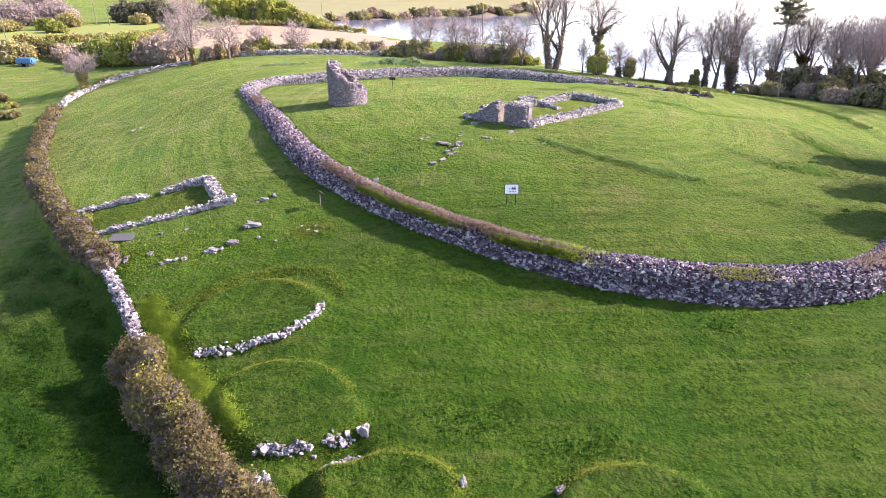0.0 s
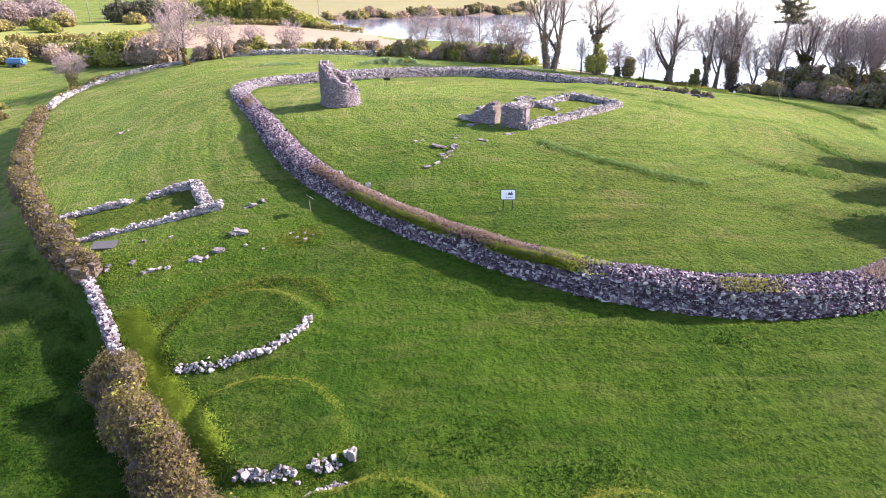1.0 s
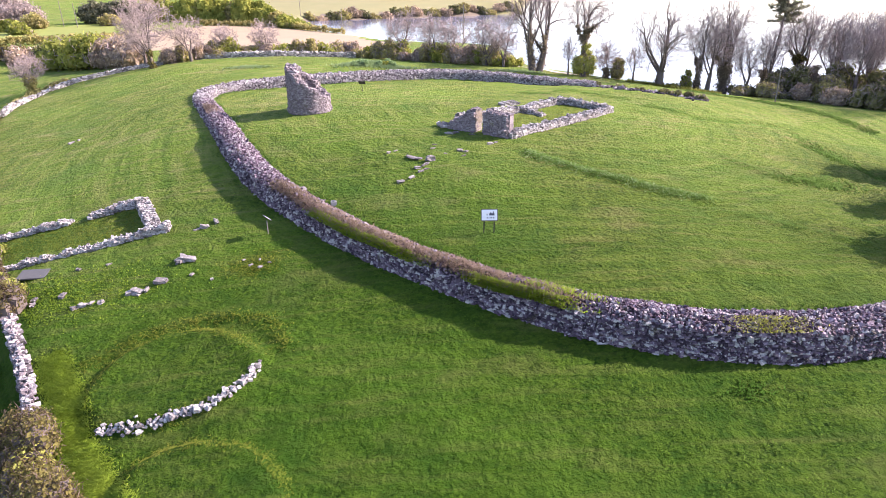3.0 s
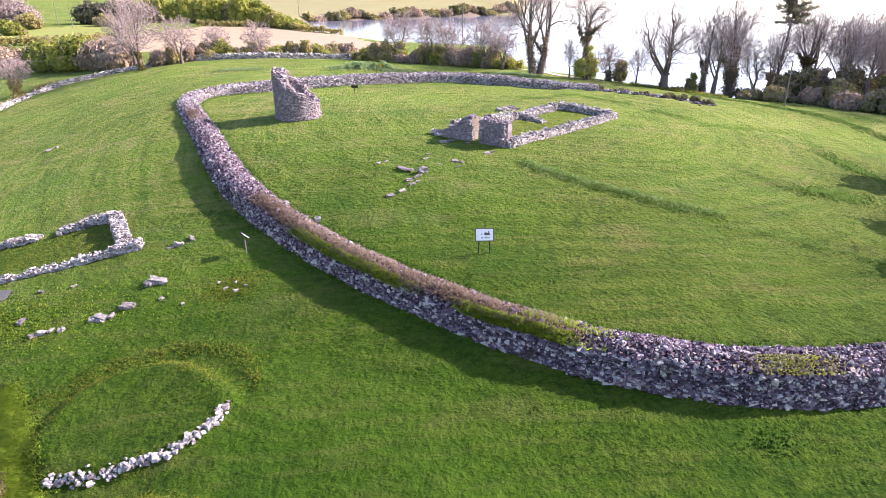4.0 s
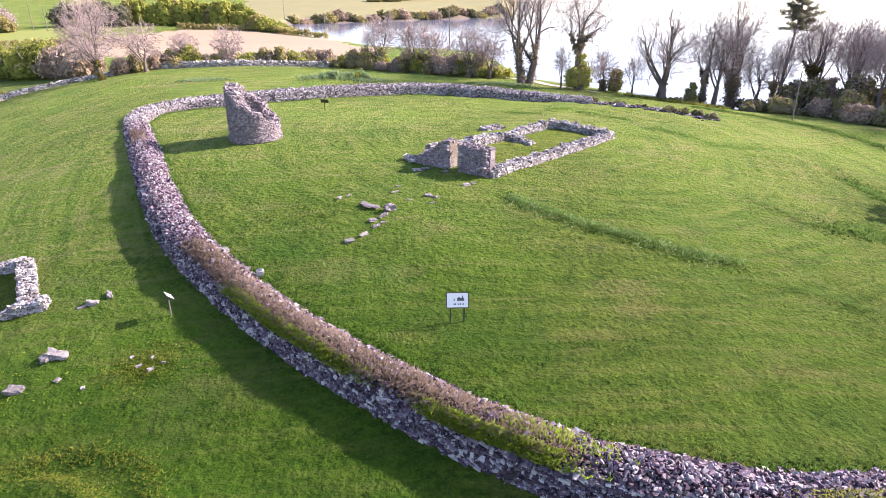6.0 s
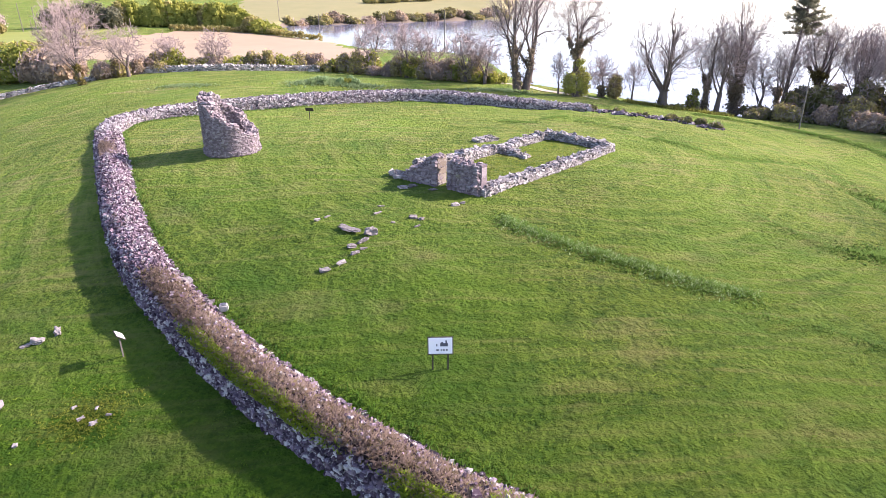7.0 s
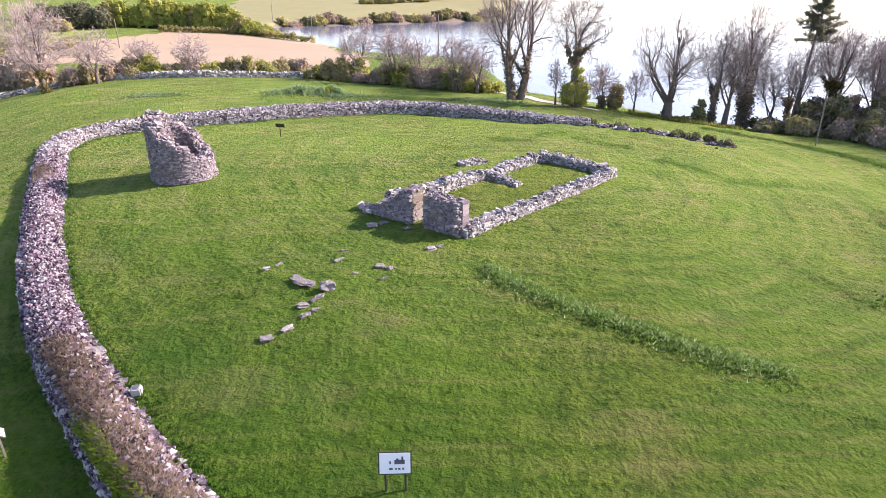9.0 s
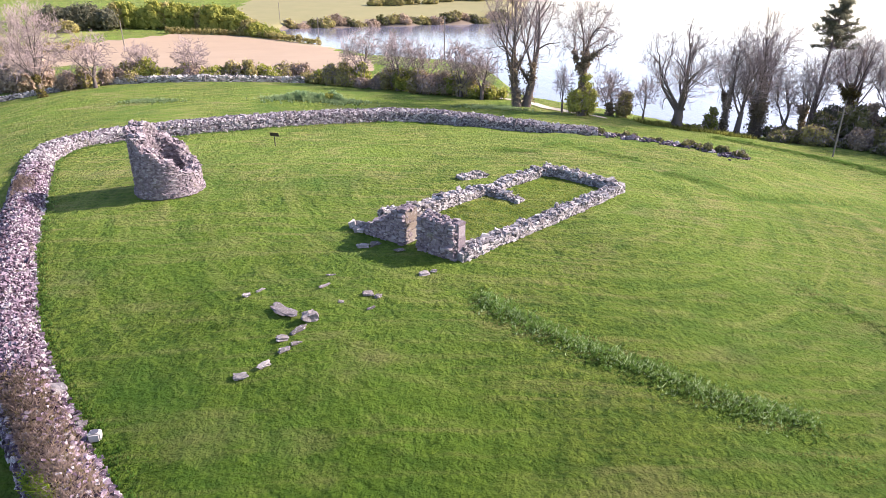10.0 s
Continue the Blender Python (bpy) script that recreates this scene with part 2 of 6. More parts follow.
# ---- mesh helpers ----
def mesh_np(name, verts, faces, mat, parent=None, label="", smooth=False):
    """One mesh object from arrays; faces all have the same number of corners."""
    verts, faces = np.asarray(verts, np.float32), np.asarray(faces, np.int32)
    me = bpy.data.meshes.new(name)
    k = faces.shape[1]
    me.vertices.add(len(verts))
    me.vertices.foreach_set("co", verts.ravel())
    me.loops.add(faces.size)
    me.loops.foreach_set("vertex_index", faces.ravel())
    me.polygons.add(len(faces))
    me.polygons.foreach_set("loop_start", np.arange(0, faces.size, k, dtype=np.int32))
    me.polygons.foreach_set("use_smooth", np.full(len(faces), smooth))
    for m in mat if isinstance(mat, (list, tuple)) else (mat,):
        me.materials.append(m)
    me.update(calc_edges=True)
    ob = new(name, me)
    if parent is not None:
        ob.parent = parent
    if label:
        ob["label"] = label
    return ob


def part(name, bm, mat, parent=None, label="", smooth=False):
    """Links a bmesh as one mesh object under a thing or a part."""
    me = bpy.data.meshes.new(name)
    for f in bm.faces:
        f.smooth = smooth
    bm.to_mesh(me)
    bm.free()
    me.materials.append(mat)
    ob = new(name, me)
    if parent is not None:
        ob.parent = parent
    if label:
        ob["label"] = label
    return ob


def thing(name, label, category, group="", kind="", at=(0, 0, 0)):
    ob = new(name)
    ob.location = at
    ob.empty_display_size = 0.2
    return tagged(ob, label, category, group, kind)


def box_bm(sx, sy, sz, at=(0, 0, 0), bevel=0.01, bm=None, turn=None):
    own = bmesh.new()
    bmesh.ops.create_cube(own, size=1.0)
    bmesh.ops.scale(own, vec=(sx, sy, sz), verts=own.verts)
    if bevel:
        bmesh.ops.bevel(own, geom=own.edges[:], offset=bevel, segments=2, affect="EDGES")
    m = Matrix.Translation(at) @ (turn or Matrix())
    bmesh.ops.transform(own, matrix=m, verts=own.verts)
    if bm is None:
        return own
    tmp = bpy.data.meshes.new("tmp")
    own.to_mesh(tmp)
    own.free()
    bm.from_mesh(tmp)
    bpy.data.meshes.remove(tmp)
    return bm


# ---- the lie of the land ----
def spline(points):
    """A thin-plate surface through a few spot heights."""
    p = np.array(points, float)
    n = len(p)

    def kernel(d):
        return np.where(d > 0, d * d * np.log(d + 1e-9), 0.0)

    k = kernel(np.linalg.norm(p[:, None, :2] - p[None, :, :2], axis=-1)) + 30 * np.eye(n)
    q = np.c_[np.ones(n), p[:, :2]]
    w = np.linalg.solve(np.block([[k, q], [q.T, np.zeros((3, 3))]]), np.r_[p[:, 2], 0, 0, 0])

    def f(x, y):
        x, y = np.asarray(x, float), np.asarray(y, float)
        out = w[n] + w[n + 1] * x + w[n + 2] * y
        for (a, b, _), c in zip(p, w):
            out = out + c * kernel(np.hypot(x - a, y - b))
        return out

    return f


INSIDE = spline([(4.5, 36, 0), (-.8, 42.9, .7), (1.4, 45.4, 1.4), (3, 52, 1.4), (7.3, 50.3, 1.5), (-8.5, 58.5, 1.9),
                 (-4.8, 41, -.2), (12.1, 43, .75), (17, 41, -.1), (7.9, 46.1, 1.35), (17.5, 61.5, 1.1), (2.8, 76, 1.0),
                 (14.3, 78, .5), (30, 71.4, -.1), (-15, 66, 1.3), (8, 30.5, -.1), (21, 31, -.4), (34, 50, -1.6), (40, 65, -2.2)])
OUTSIDE = spline([(-13.7, 39.3, -1.3), (-11.7, 36.5, -1.8), (-13.5, 34.2, -2.5), (-19.5, 35.8, -2.9), (-21, 43.3, -2.5),
                  (-12.4, 26.5, -4.1), (-5.9, 27.4, -2.6), (-3.2, 19.9, -4.0), (6.7, 28.2, -1.1), (21.3, 28, -1.3),
                  (-7.9, 38.9, -1.2), (-11.5, 44.6, -.65), (31, 78, -.5), (30.7, 88.5, -1.2), (15.4, 95, .2), (47.7, 98.8, -4.8),
                  (52, 93.7, -3.8), (-35.2, 93.5, .6), (-42, 87.5, -1.2), (-22.8, 110.6, .4), (-14.6, 122.8, -1.6),
                  (-23, 66, 1.2), (-17.5, 56, 1.05), (-14.2, 49.5, .2), (1, 82, .6), (10, 12, -4.6), (30, 18, -3.2), (-31, 60, -1.8)])


def smooth_path(points, step=0.5):
    """A Catmull-Rom curve through plan points, resampled at even steps."""
    p = np.array(points, float)
    p = np.vstack([2 * p[0] - p[1], p, 2 * p[-1] - p[-2]])
    out = []
    for a, b, c, d in zip(p, p[1:], p[2:], p[3:]):
        t = np.linspace(0, 1, 24, endpoint=False)[:, None]
        out.append(0.5 * (2 * b + (c - a) * t + (2 * a - 5 * b + 4 * c - d) * t**2 + (3 * b - a - 3 * c + d) * t**3))
    out = np.vstack(out + [p[-2:-1]])
    s = np.r_[0, np.cumsum(np.linalg.norm(np.diff(out, axis=0), axis=1))]
    at = np.linspace(0, s[-1], max(2, int(s[-1] / step)))
    return np.c_[np.interp(at, s, out[:, 0]), np.interp(at, s, out[:, 1])]


def side_distance(x, y, path, closed=False):
    """Distance to a path, positive on its left."""
    x, y = np.asarray(x, float), np.asarray(y, float)
    best, sign = np.full(x.shape, 1e9), np.ones(x.shape)
    p = np.vstack([path, path[:1]]) if closed else path
    for a, b in zip(p, p[1:]):
        d = b - a
        t = np.clip(((x - a[0]) * d[0] + (y - a[1]) * d[1]) / max(d @ d, 1e-9), 0, 1)
        ex, ey = x - a[0] - t * d[0], y - a[1] - t * d[1]
        r = np.hypot(ex, ey)
        near = r < best
        best = np.where(near, r, best)
        sign = np.where(near, np.where(d[0] * ey - d[1] * ex >= 0, 1.0, -1.0), sign)
    return best * sign


def within(x, y, poly):
    """Distance to a closed outline, positive inside it."""
    x, y = np.asarray(x, float), np.asarray(y, float)
    odd = np.zeros(x.shape, bool)
    for (ax, ay), (bx, by) in zip(poly, np.roll(poly, -1, 0)):
        if ay != by:
            odd ^= ((ay > y) != (by > y)) & (x < (bx - ax) * (y - ay) / (by - ay) + ax)
    return np.abs(side_distance(x, y, poly, True)) * np.where(odd, 1.0, -1.0)


def smoothstep(v, a, b):
    t = np.clip((np.asarray(v, float) - a) / (b - a), 0, 1)
    return t * t * (3 - 2 * t)


# the inner cashel's line, from its near end to the far bank (anticlockwise seen from above is the other way: inside lies right of it)
CASHEL = smooth_path([(27, 33.0), (23.5, 29.6), (20.4, 27.7), (16.6, 26.95), (13.2, 26.9), (10.0, 27.6), (7.2, 28.7), (4.2, 30.6),
                      (0.9, 33.3), (-2.6, 36.6), (-5.8, 40.2), (-8.9, 44.0), (-11.4, 47.8), (-14.0, 52.8), (-16.8, 58.6), (-19.2, 63.6),
                      (-20.9, 67.6), (-21.0, 70.6), (-19.3, 73.0), (-15.5, 75.2), (-10.0, 77.9), (-4.5, 80.6), (0.5, 82.6), (5.0, 83.2),
                      (10.0, 82.0), (15.0, 80.6), (20.5, 79.6)])
CLOSE = np.vstack([CASHEL[::2], [(25, 78.5), (30.5, 75), (38, 74), (52, 66), (54, 50), (42, 38)]])
HEDGE = smooth_path([(-4.5, 14.2), (-7.4, 17.9), (-9.9, 20.6), (-12.6, 23.9), (-15.3, 27.0), (-17.0, 29.5), (-19.3, 32.6), (-20.6, 34.1),
                     (-24.6, 38.6), (-29.5, 44.5), (-35.7, 52.5), (-43.0, 66.0), (-48.5, 78.5), (-50.0, 86), (-49.0, 94.5), (-46.5, 98.2), (-40.5, 99.5)])
LAKE = np.array([(-52, 262), (-17, 215), (15, 160), (26, 118), (45, 108), (75, 101), (140, 90), (400, 60), (4600, -200), (4600, 4600), (300, 4600),
                 (110, 700), (62, 420), (48, 338), (0, 314), (-48, 293)], float)[::-1]


def land(x, y):
    """Height of the ground."""
    x, y = np.asarray(x, float), np.asarray(y, float)
    inside = smoothstep(within(x, y, CLOSE) / (1 + 22 * smoothstep(x, 21, 28)), -0.25, 0.25)
    near = INSIDE(x, y) * inside + OUTSIDE(x, y) * (1 - inside)
    dh = side_distance(x, y, HEDGE[::3])
    near = np.maximum(near, -4.9) - 1.1 * smoothstep(dh, 0.0, 1.2) * (1 - smoothstep(y, 90, 100))
    far = np.interp(y, [-600, 0, 60, 130, 190, 290, 400, 520, 900, 4600], [-6, -5.5, -4.0, -1.6, -5, -5.6, 1, 9, 26, 40])
    far = far - 3.5 * smoothstep(x, 20, 60) * (1 - smoothstep(y, 240, 300)) + 1.5 * np.sin(x * 0.021 + 1.0) * np.sin(y * 0.017)
    out = np.maximum.reduce([smoothstep(y, 112, 140), smoothstep(x, 56, 85), smoothstep(-x, 56, 85), smoothstep(-y, -12, 6)])
    z = near * (1 - out) + far * out
    dl = within(x, y, LAKE)
    return z * (1 - smoothstep(dl, -7, 1)) + -9.0 * smoothstep(dl, -7, 1)


def land1(x, y):
    return float(land(np.array([x]), np.array([y]))[0])


def hummocks(x, y):
    """Small unevenness of the turf."""
    z = np.zeros(np.shape(x))
    r = np.random.default_rng(3)
    for wave, amp in ((9.0, 0.05), (3.7, 0.022), (1.6, 0.02), (0.9, 0.016)):
        for _ in range(5):
            a, p = r.uniform(0, math.tau), r.uniform(0, math.tau)
            z = z + amp / 2.2 * np.sin((x * math.cos(a) + y * math.sin(a)) * math.tau / wave + p + 0.8 * np.sin(x * 0.37 + y * 0.21 * p))
    return z


def grade(lo, a, b, hi, step, grow=1.09):
    core = list(np.arange(a, b, step))
    left, right, d = [], [], step
    while a - sum(left) > lo:
        d *= grow
        left.append(d)
    d = step
    while b + sum(right) < hi:
        d *= grow
        right.append(d)
    return np.r_[(a - np.cumsum(left))[::-1], core, b + np.cumsum(right)]


# low earthworks: hut platforms, the ditch and banks in the turf
BANK = smooth_path([(7.9, 46.9), (8.4, 46.2), (9.5, 45.2), (11.1, 44.1), (13.0, 43.0), (14.8, 42.0), (16.3, 41.35), (17.6, 41.15)])
DITCH = smooth_path([(25.6, 62.8), (28.1, 63.3), (31.0, 64.4), (34.4, 64.8), (35.2, 62.0), (33.7, 58.2), (35.0, 55.9), (35.1, 50.1)])
RIDGES = [smooth_path(q) for q in (
    [(17.8, 72.9), (19.5, 71.1), (21.3, 70.1)], [(22.4, 66.4), (23.9, 65.4), (25.2, 64.2)], [(10.8, 71.0), (12.2, 70.7), (13.8, 70.8)],
    [(15.1, 73.6), (16.0, 74.4), (17.0, 74.9)], [(17.2, 39.3), (19.5, 38.6), (21.7, 36.9), (24.4, 35.8)], [(22.7, 50.2), (24.4, 47.6), (25.7, 46.4), (28.0, 46.9), (29.8, 48.1)],
    [(-14.4, 29.7), (-12.5, 31.1), (-9.5, 31.8), (-6.6, 31.1), (-5.4, 29.4)], [(33.5, 84.1), (35.4, 81.6), (37.7, 79.2), (40.0, 76.4), (43.1, 73.2), (46.0, 67.0)])]
PLATFORMS = [(smooth_path(q), h) for q, h in (
    ([(-12.2, 26.0), (-9.9, 25.8), (-8.2, 26.1), (-6.9, 26.6), (-6.0, 27.8), (-6.5, 29.1), (-9.4, 31.0), (-12.1, 30.6), (-13.3, 29.1), (-13.5, 27.4), (-12.2, 26.0)], 0.16),
    ([(-7.5, 19.5), (-5.1, 19.4), (-4.0, 20.0), (-3.3, 20.7), (-3.5, 21.3), (-4.2, 22.5), (-5.3, 23.7), (-6.9, 24.3), (-8.5, 24.5), (-9.9, 23.9), (-10.1, 22.6), (-9.0, 20.8), (-7.5, 19.5)], 0.22),
    ([(-4.5, 17.0), (-4.8, 18.4), (-3.6, 18.6), (-1.8, 18.9), (0.4, 17.7), (0.3, 15.8), (-1.9, 14.9), (-3.8, 15.5), (-4.5, 17.0)], 0.30),
    ([(3.9, 15.4), (4.4, 17.0), (6.4, 17.7), (8.6, 17.0), (9.3, 15.3), (6.8, 13.7), (4.6, 14.2), (3.9, 15.4)], 0.24))]


def earthworks(x, y):
    db = side_distance(x, y, BANK)
    z = 0.12 * np.exp(-(db / 0.5) ** 2) - 0.05 * np.exp(-((db + 0.9) / 0.3) ** 2)
    z = z + 0.55 * np.exp(-((x + 6.0) / 4.0) ** 2 - ((y - 90.6) / 1.8) ** 2) + 0.2 * np.exp(-((x + 21.5) / 3.0) ** 2 - ((y - 87.8) / 1.2) ** 2)
    z = z - 0.20 * np.exp(-side_distance(x, y, DITCH) ** 2 / 0.4)
    for k, path in enumerate(RIDGES):
        d = side_distance(x, y, path)
        z = z + (0.06 if k == 6 else 0.11) * np.exp(-(d / 0.35) ** 2) - 0.05 * np.exp(-((np.abs(d) - 0.8) / 0.3) ** 2)
    for poly, h in PLATFORMS:
        d = within(x, y, poly)
        z = z + h * smoothstep(d, -0.25, 0.3) + 0.09 * np.exp(-((d - 0.3) / 0.3) ** 2) - 0.06 * np.exp(-((d + 0.5) / 0.3) ** 2)
    # the sunken way between two platforms
    return z - 0.3 * np.exp(-(side_distance(x, y, SUNK) / 0.4) ** 2)


SUNK = smooth_path([(-6.2, 16.8), (-5.7, 17.7), (-5.3, 18.5), (-4.4, 19.05), (-3.4, 19.3)])


def shaped(x, y):
    near = (1 - smoothstep(y, 95, 130)) * (1 - smoothstep(np.abs(x), 50, 75)) * smoothstep(y, -5, 8)
    return land(x, y) + near * (hummocks(x, y) + earthworks(x, y))


GRID_X, GRID_Y = grade(-4600, -28, 32, 4600, 0.3, 1.055), grade(-700, 12, 80, 4600, 0.3, 1.05)
GRID_Z = shaped(*[g.ravel() for g in np.meshgrid(GRID_X, GRID_Y)]).reshape(len(GRID_Y), len(GRID_X))


def surface(x, y):
    """Height of the finished ground mesh."""
    x, y = np.asarray(x, float), np.asarray(y, float)
    i = np.clip(np.searchsorted(GRID_X, x) - 1, 0, len(GRID_X) - 2)
    j = np.clip(np.searchsorted(GRID_Y, y) - 1, 0, len(GRID_Y) - 2)
    a, b = (x - GRID_X[i]) / (GRID_X[i + 1] - GRID_X[i]), (y - GRID_Y[j]) / (GRID_Y[j + 1] - GRID_Y[j])
    return (GRID_Z[j, i] * (1 - a) + GRID_Z[j, i + 1] * a) * (1 - b) + (GRID_Z[j + 1, i] * (1 - a) + GRID_Z[j + 1, i + 1] * a) * b


def surface1(x, y):
    return float(surface(x, y))


def build_ground():
    xs, ys, gz = GRID_X, GRID_Y, GRID_Z.ravel()
    gx, gy = np.meshgrid(xs, ys)
    n, m = len(xs), len(ys)
    i = (np.arange(m - 1)[:, None] * n + np.arange(n - 1)[None]).ravel()
    faces = np.c_[i, i + 1, i + n + 1, i + n]
    ob = mesh_np("ground", np.c_[gx.ravel(), gy.ravel(), gz], faces, [M_TURF, M_FIELD, M_MUD, M_FARGRASS, M_PASTURE], smooth=True)
    c = np.c_[gx.ravel(), gy.ravel(), gz][faces].mean(1)
    idx = np.zeros(len(faces), np.int32)
    x, y, z = c.T
    idx[(y > 205) | (np.abs(x) > 160)] = 3
    field = np.array([(-100, 188), (-76, 238), (-52, 238), (-24, 213), (-8, 172), (-3, 131), (-24, 130), (-60, 148), (-88, 143)], float)
    idx[(y > 205) & (x < -72 - 0.1 * (y - 205)) & (x > -400) & (y < 520)] = 0
    pasture = np.array([(-128, 172), (-104, 184), (-97, 200), (-99, 243), (-118, 238), (-140, 212)], float)
    idx[within(x, y, pasture) > 0] = 4
    idx[within(x, y, field) > 0] = 1
    idx[(z < -6.2) & (y > 80)] = 2
    ob.data.polygons.foreach_set("material_index", idx)
    tagged(ob, "rolling green meadow turf with low earthworks", "ground", kind="structure")


build_ground()
gx, gy = grade(-4700, -100, 150, 4700, 25, 1.4), grade(-300, 60, 400, 4700, 25, 1.4)
wx, wy = np.meshgrid(gx, gy)
n_, m_ = len(gx), len(gy)
ii = (np.arange(m_ - 1)[:, None] * n_ + np.arange(n_ - 1)[None]).ravel()
tagged(mesh_np("water", np.c_[wx.ravel(), wy.ravel(), np.full(wx.size, -7.0)], np.c_[ii, ii + 1, ii + n_ + 1, ii + n_], M_WATER),
       "pale calm water of a sea lough", "water", kind="structure")


# ---- stones ----
def rock_shapes(count, seed, jag=0.16):
    r = np.random.default_rng(seed)
    grid = np.array([(a, b, c) for a in (-1, 0, 1) for b in (-1, 0, 1) for c in (-1, 0, 1) if (a, b, c) != (0, 0, 0)], float)
    where = {tuple(int(v) for v in g): k for k, g in enumerate(grid)}
    quads = []
    for ax in range(3):
        for s in (-1, 1):
            u, v = [(1, 2), (2, 0), (0, 1)][ax]
            for i in (-1, 0):
                for j in (-1, 0):
                    q = []
                    for di, dj in ((0, 0), (1, 0), (1, 1), (0, 1)):
                        p = [0, 0, 0]
                        p[ax], p[u], p[v] = s, i + di, j + dj
                        q.append(where[tuple(p)])
                    quads.append(q if s > 0 else q[::-1])
    shapes = []
    for _ in range(count):
        length = np.linalg.norm(grid, axis=1, keepdims=True)
        round_ = r.uniform(0.12, 0.4)
        v = grid * (1 - round_) + grid / length * round_ * 1.15
        v = v + r.uniform(-jag, jag, v.shape)
        shapes.append(v * 0.5)
    return shapes, np.array(quads)


SHAPES, QUADS = rock_shapes(14, 5)


def shard_shapes(count, seed):
    """Small angular stones: jittered blocks."""
    r = np.random.default_rng(seed)
    box = np.array([(a, b, c) for a in (-1, 1) for b in (-1, 1) for c in (-1, 1)], float)
    faces = np.array([(0, 1, 3, 2), (4, 6, 7, 5), (0, 4, 5, 1), (2, 3, 7, 6), (0, 2, 6, 4), (1, 5, 7, 3)])
    return [(box * 0.5 + r.uniform(-0.2, 0.2, box.shape)) for _ in range(count)], faces


SHARDS, SHARD_FACES = shard_shapes(24, 6)


class Masonry:
    """Stones of one wall: the first ones become parts of their own, the rest one joined part."""

    def __init__(self):
        self.rows = []

    def lay(self, at, ax, ay, az, size):
        """A stone with its centre, its three axes and its three sizes."""
        self.rows.append((np.asarray(at, float), np.stack([np.asarray(ax) * size[0], np.asarray(ay) * size[1], np.asarray(az) * size[2]], 1)))

    def build(self, parent, mat, single=300, key=None, name="stone", rest_label="smaller stones of the wall"):
        order = sorted(range(len(self.rows)), key=lambda i: key(self.rows[i][0]) if key else i)
        own, rest = order[:single], order[single:]
        meshes = []
        for k, s in enumerate(SHAPES):
            me = bpy.data.meshes.new(name)
            me.from_pydata(s.tolist(), [], QUADS.tolist())
            me.materials.append(mat)
            meshes.append(me)
        for i in own:
            at, ax = self.rows[i]
            ob = new(name, meshes[int(rng.integers(len(meshes)))])
            ob.parent = parent
            m = Matrix([[*ax[0], at[0]], [*ax[1], at[1]], [*ax[2], at[2]], [0, 0, 0, 1]])
            ob.matrix_local = m
        if rest:
            pick = rng.integers(len(SHARDS), size=len(rest))
            v = np.einsum("nij,nkj->nki", np.stack([self.rows[i][1] for i in rest]), np.stack(SHARDS)[pick]) + np.stack([self.rows[i][0] for i in rest])[:, None]
            v = v.reshape(-1, 3)
            f = (SHARD_FACES[None] + 8 * np.arange(len(rest))[:, None, None]).reshape(-1, 4)
            tagged(mesh_np("stonework", v, f, mat, parent, rest_label), kind="stuff")


def turned(ax, ay, az, amount):
    """Axes turned a little at random."""
    e = Euler(rng.normal(0, amount, 3)).to_matrix()
    m = np.stack([ax, ay, az], 1) @ np.array(e)
    return m[:, 0], m[:, 1], m[:, 2]


UP = np.array([0.0, 0.0, 1.0])


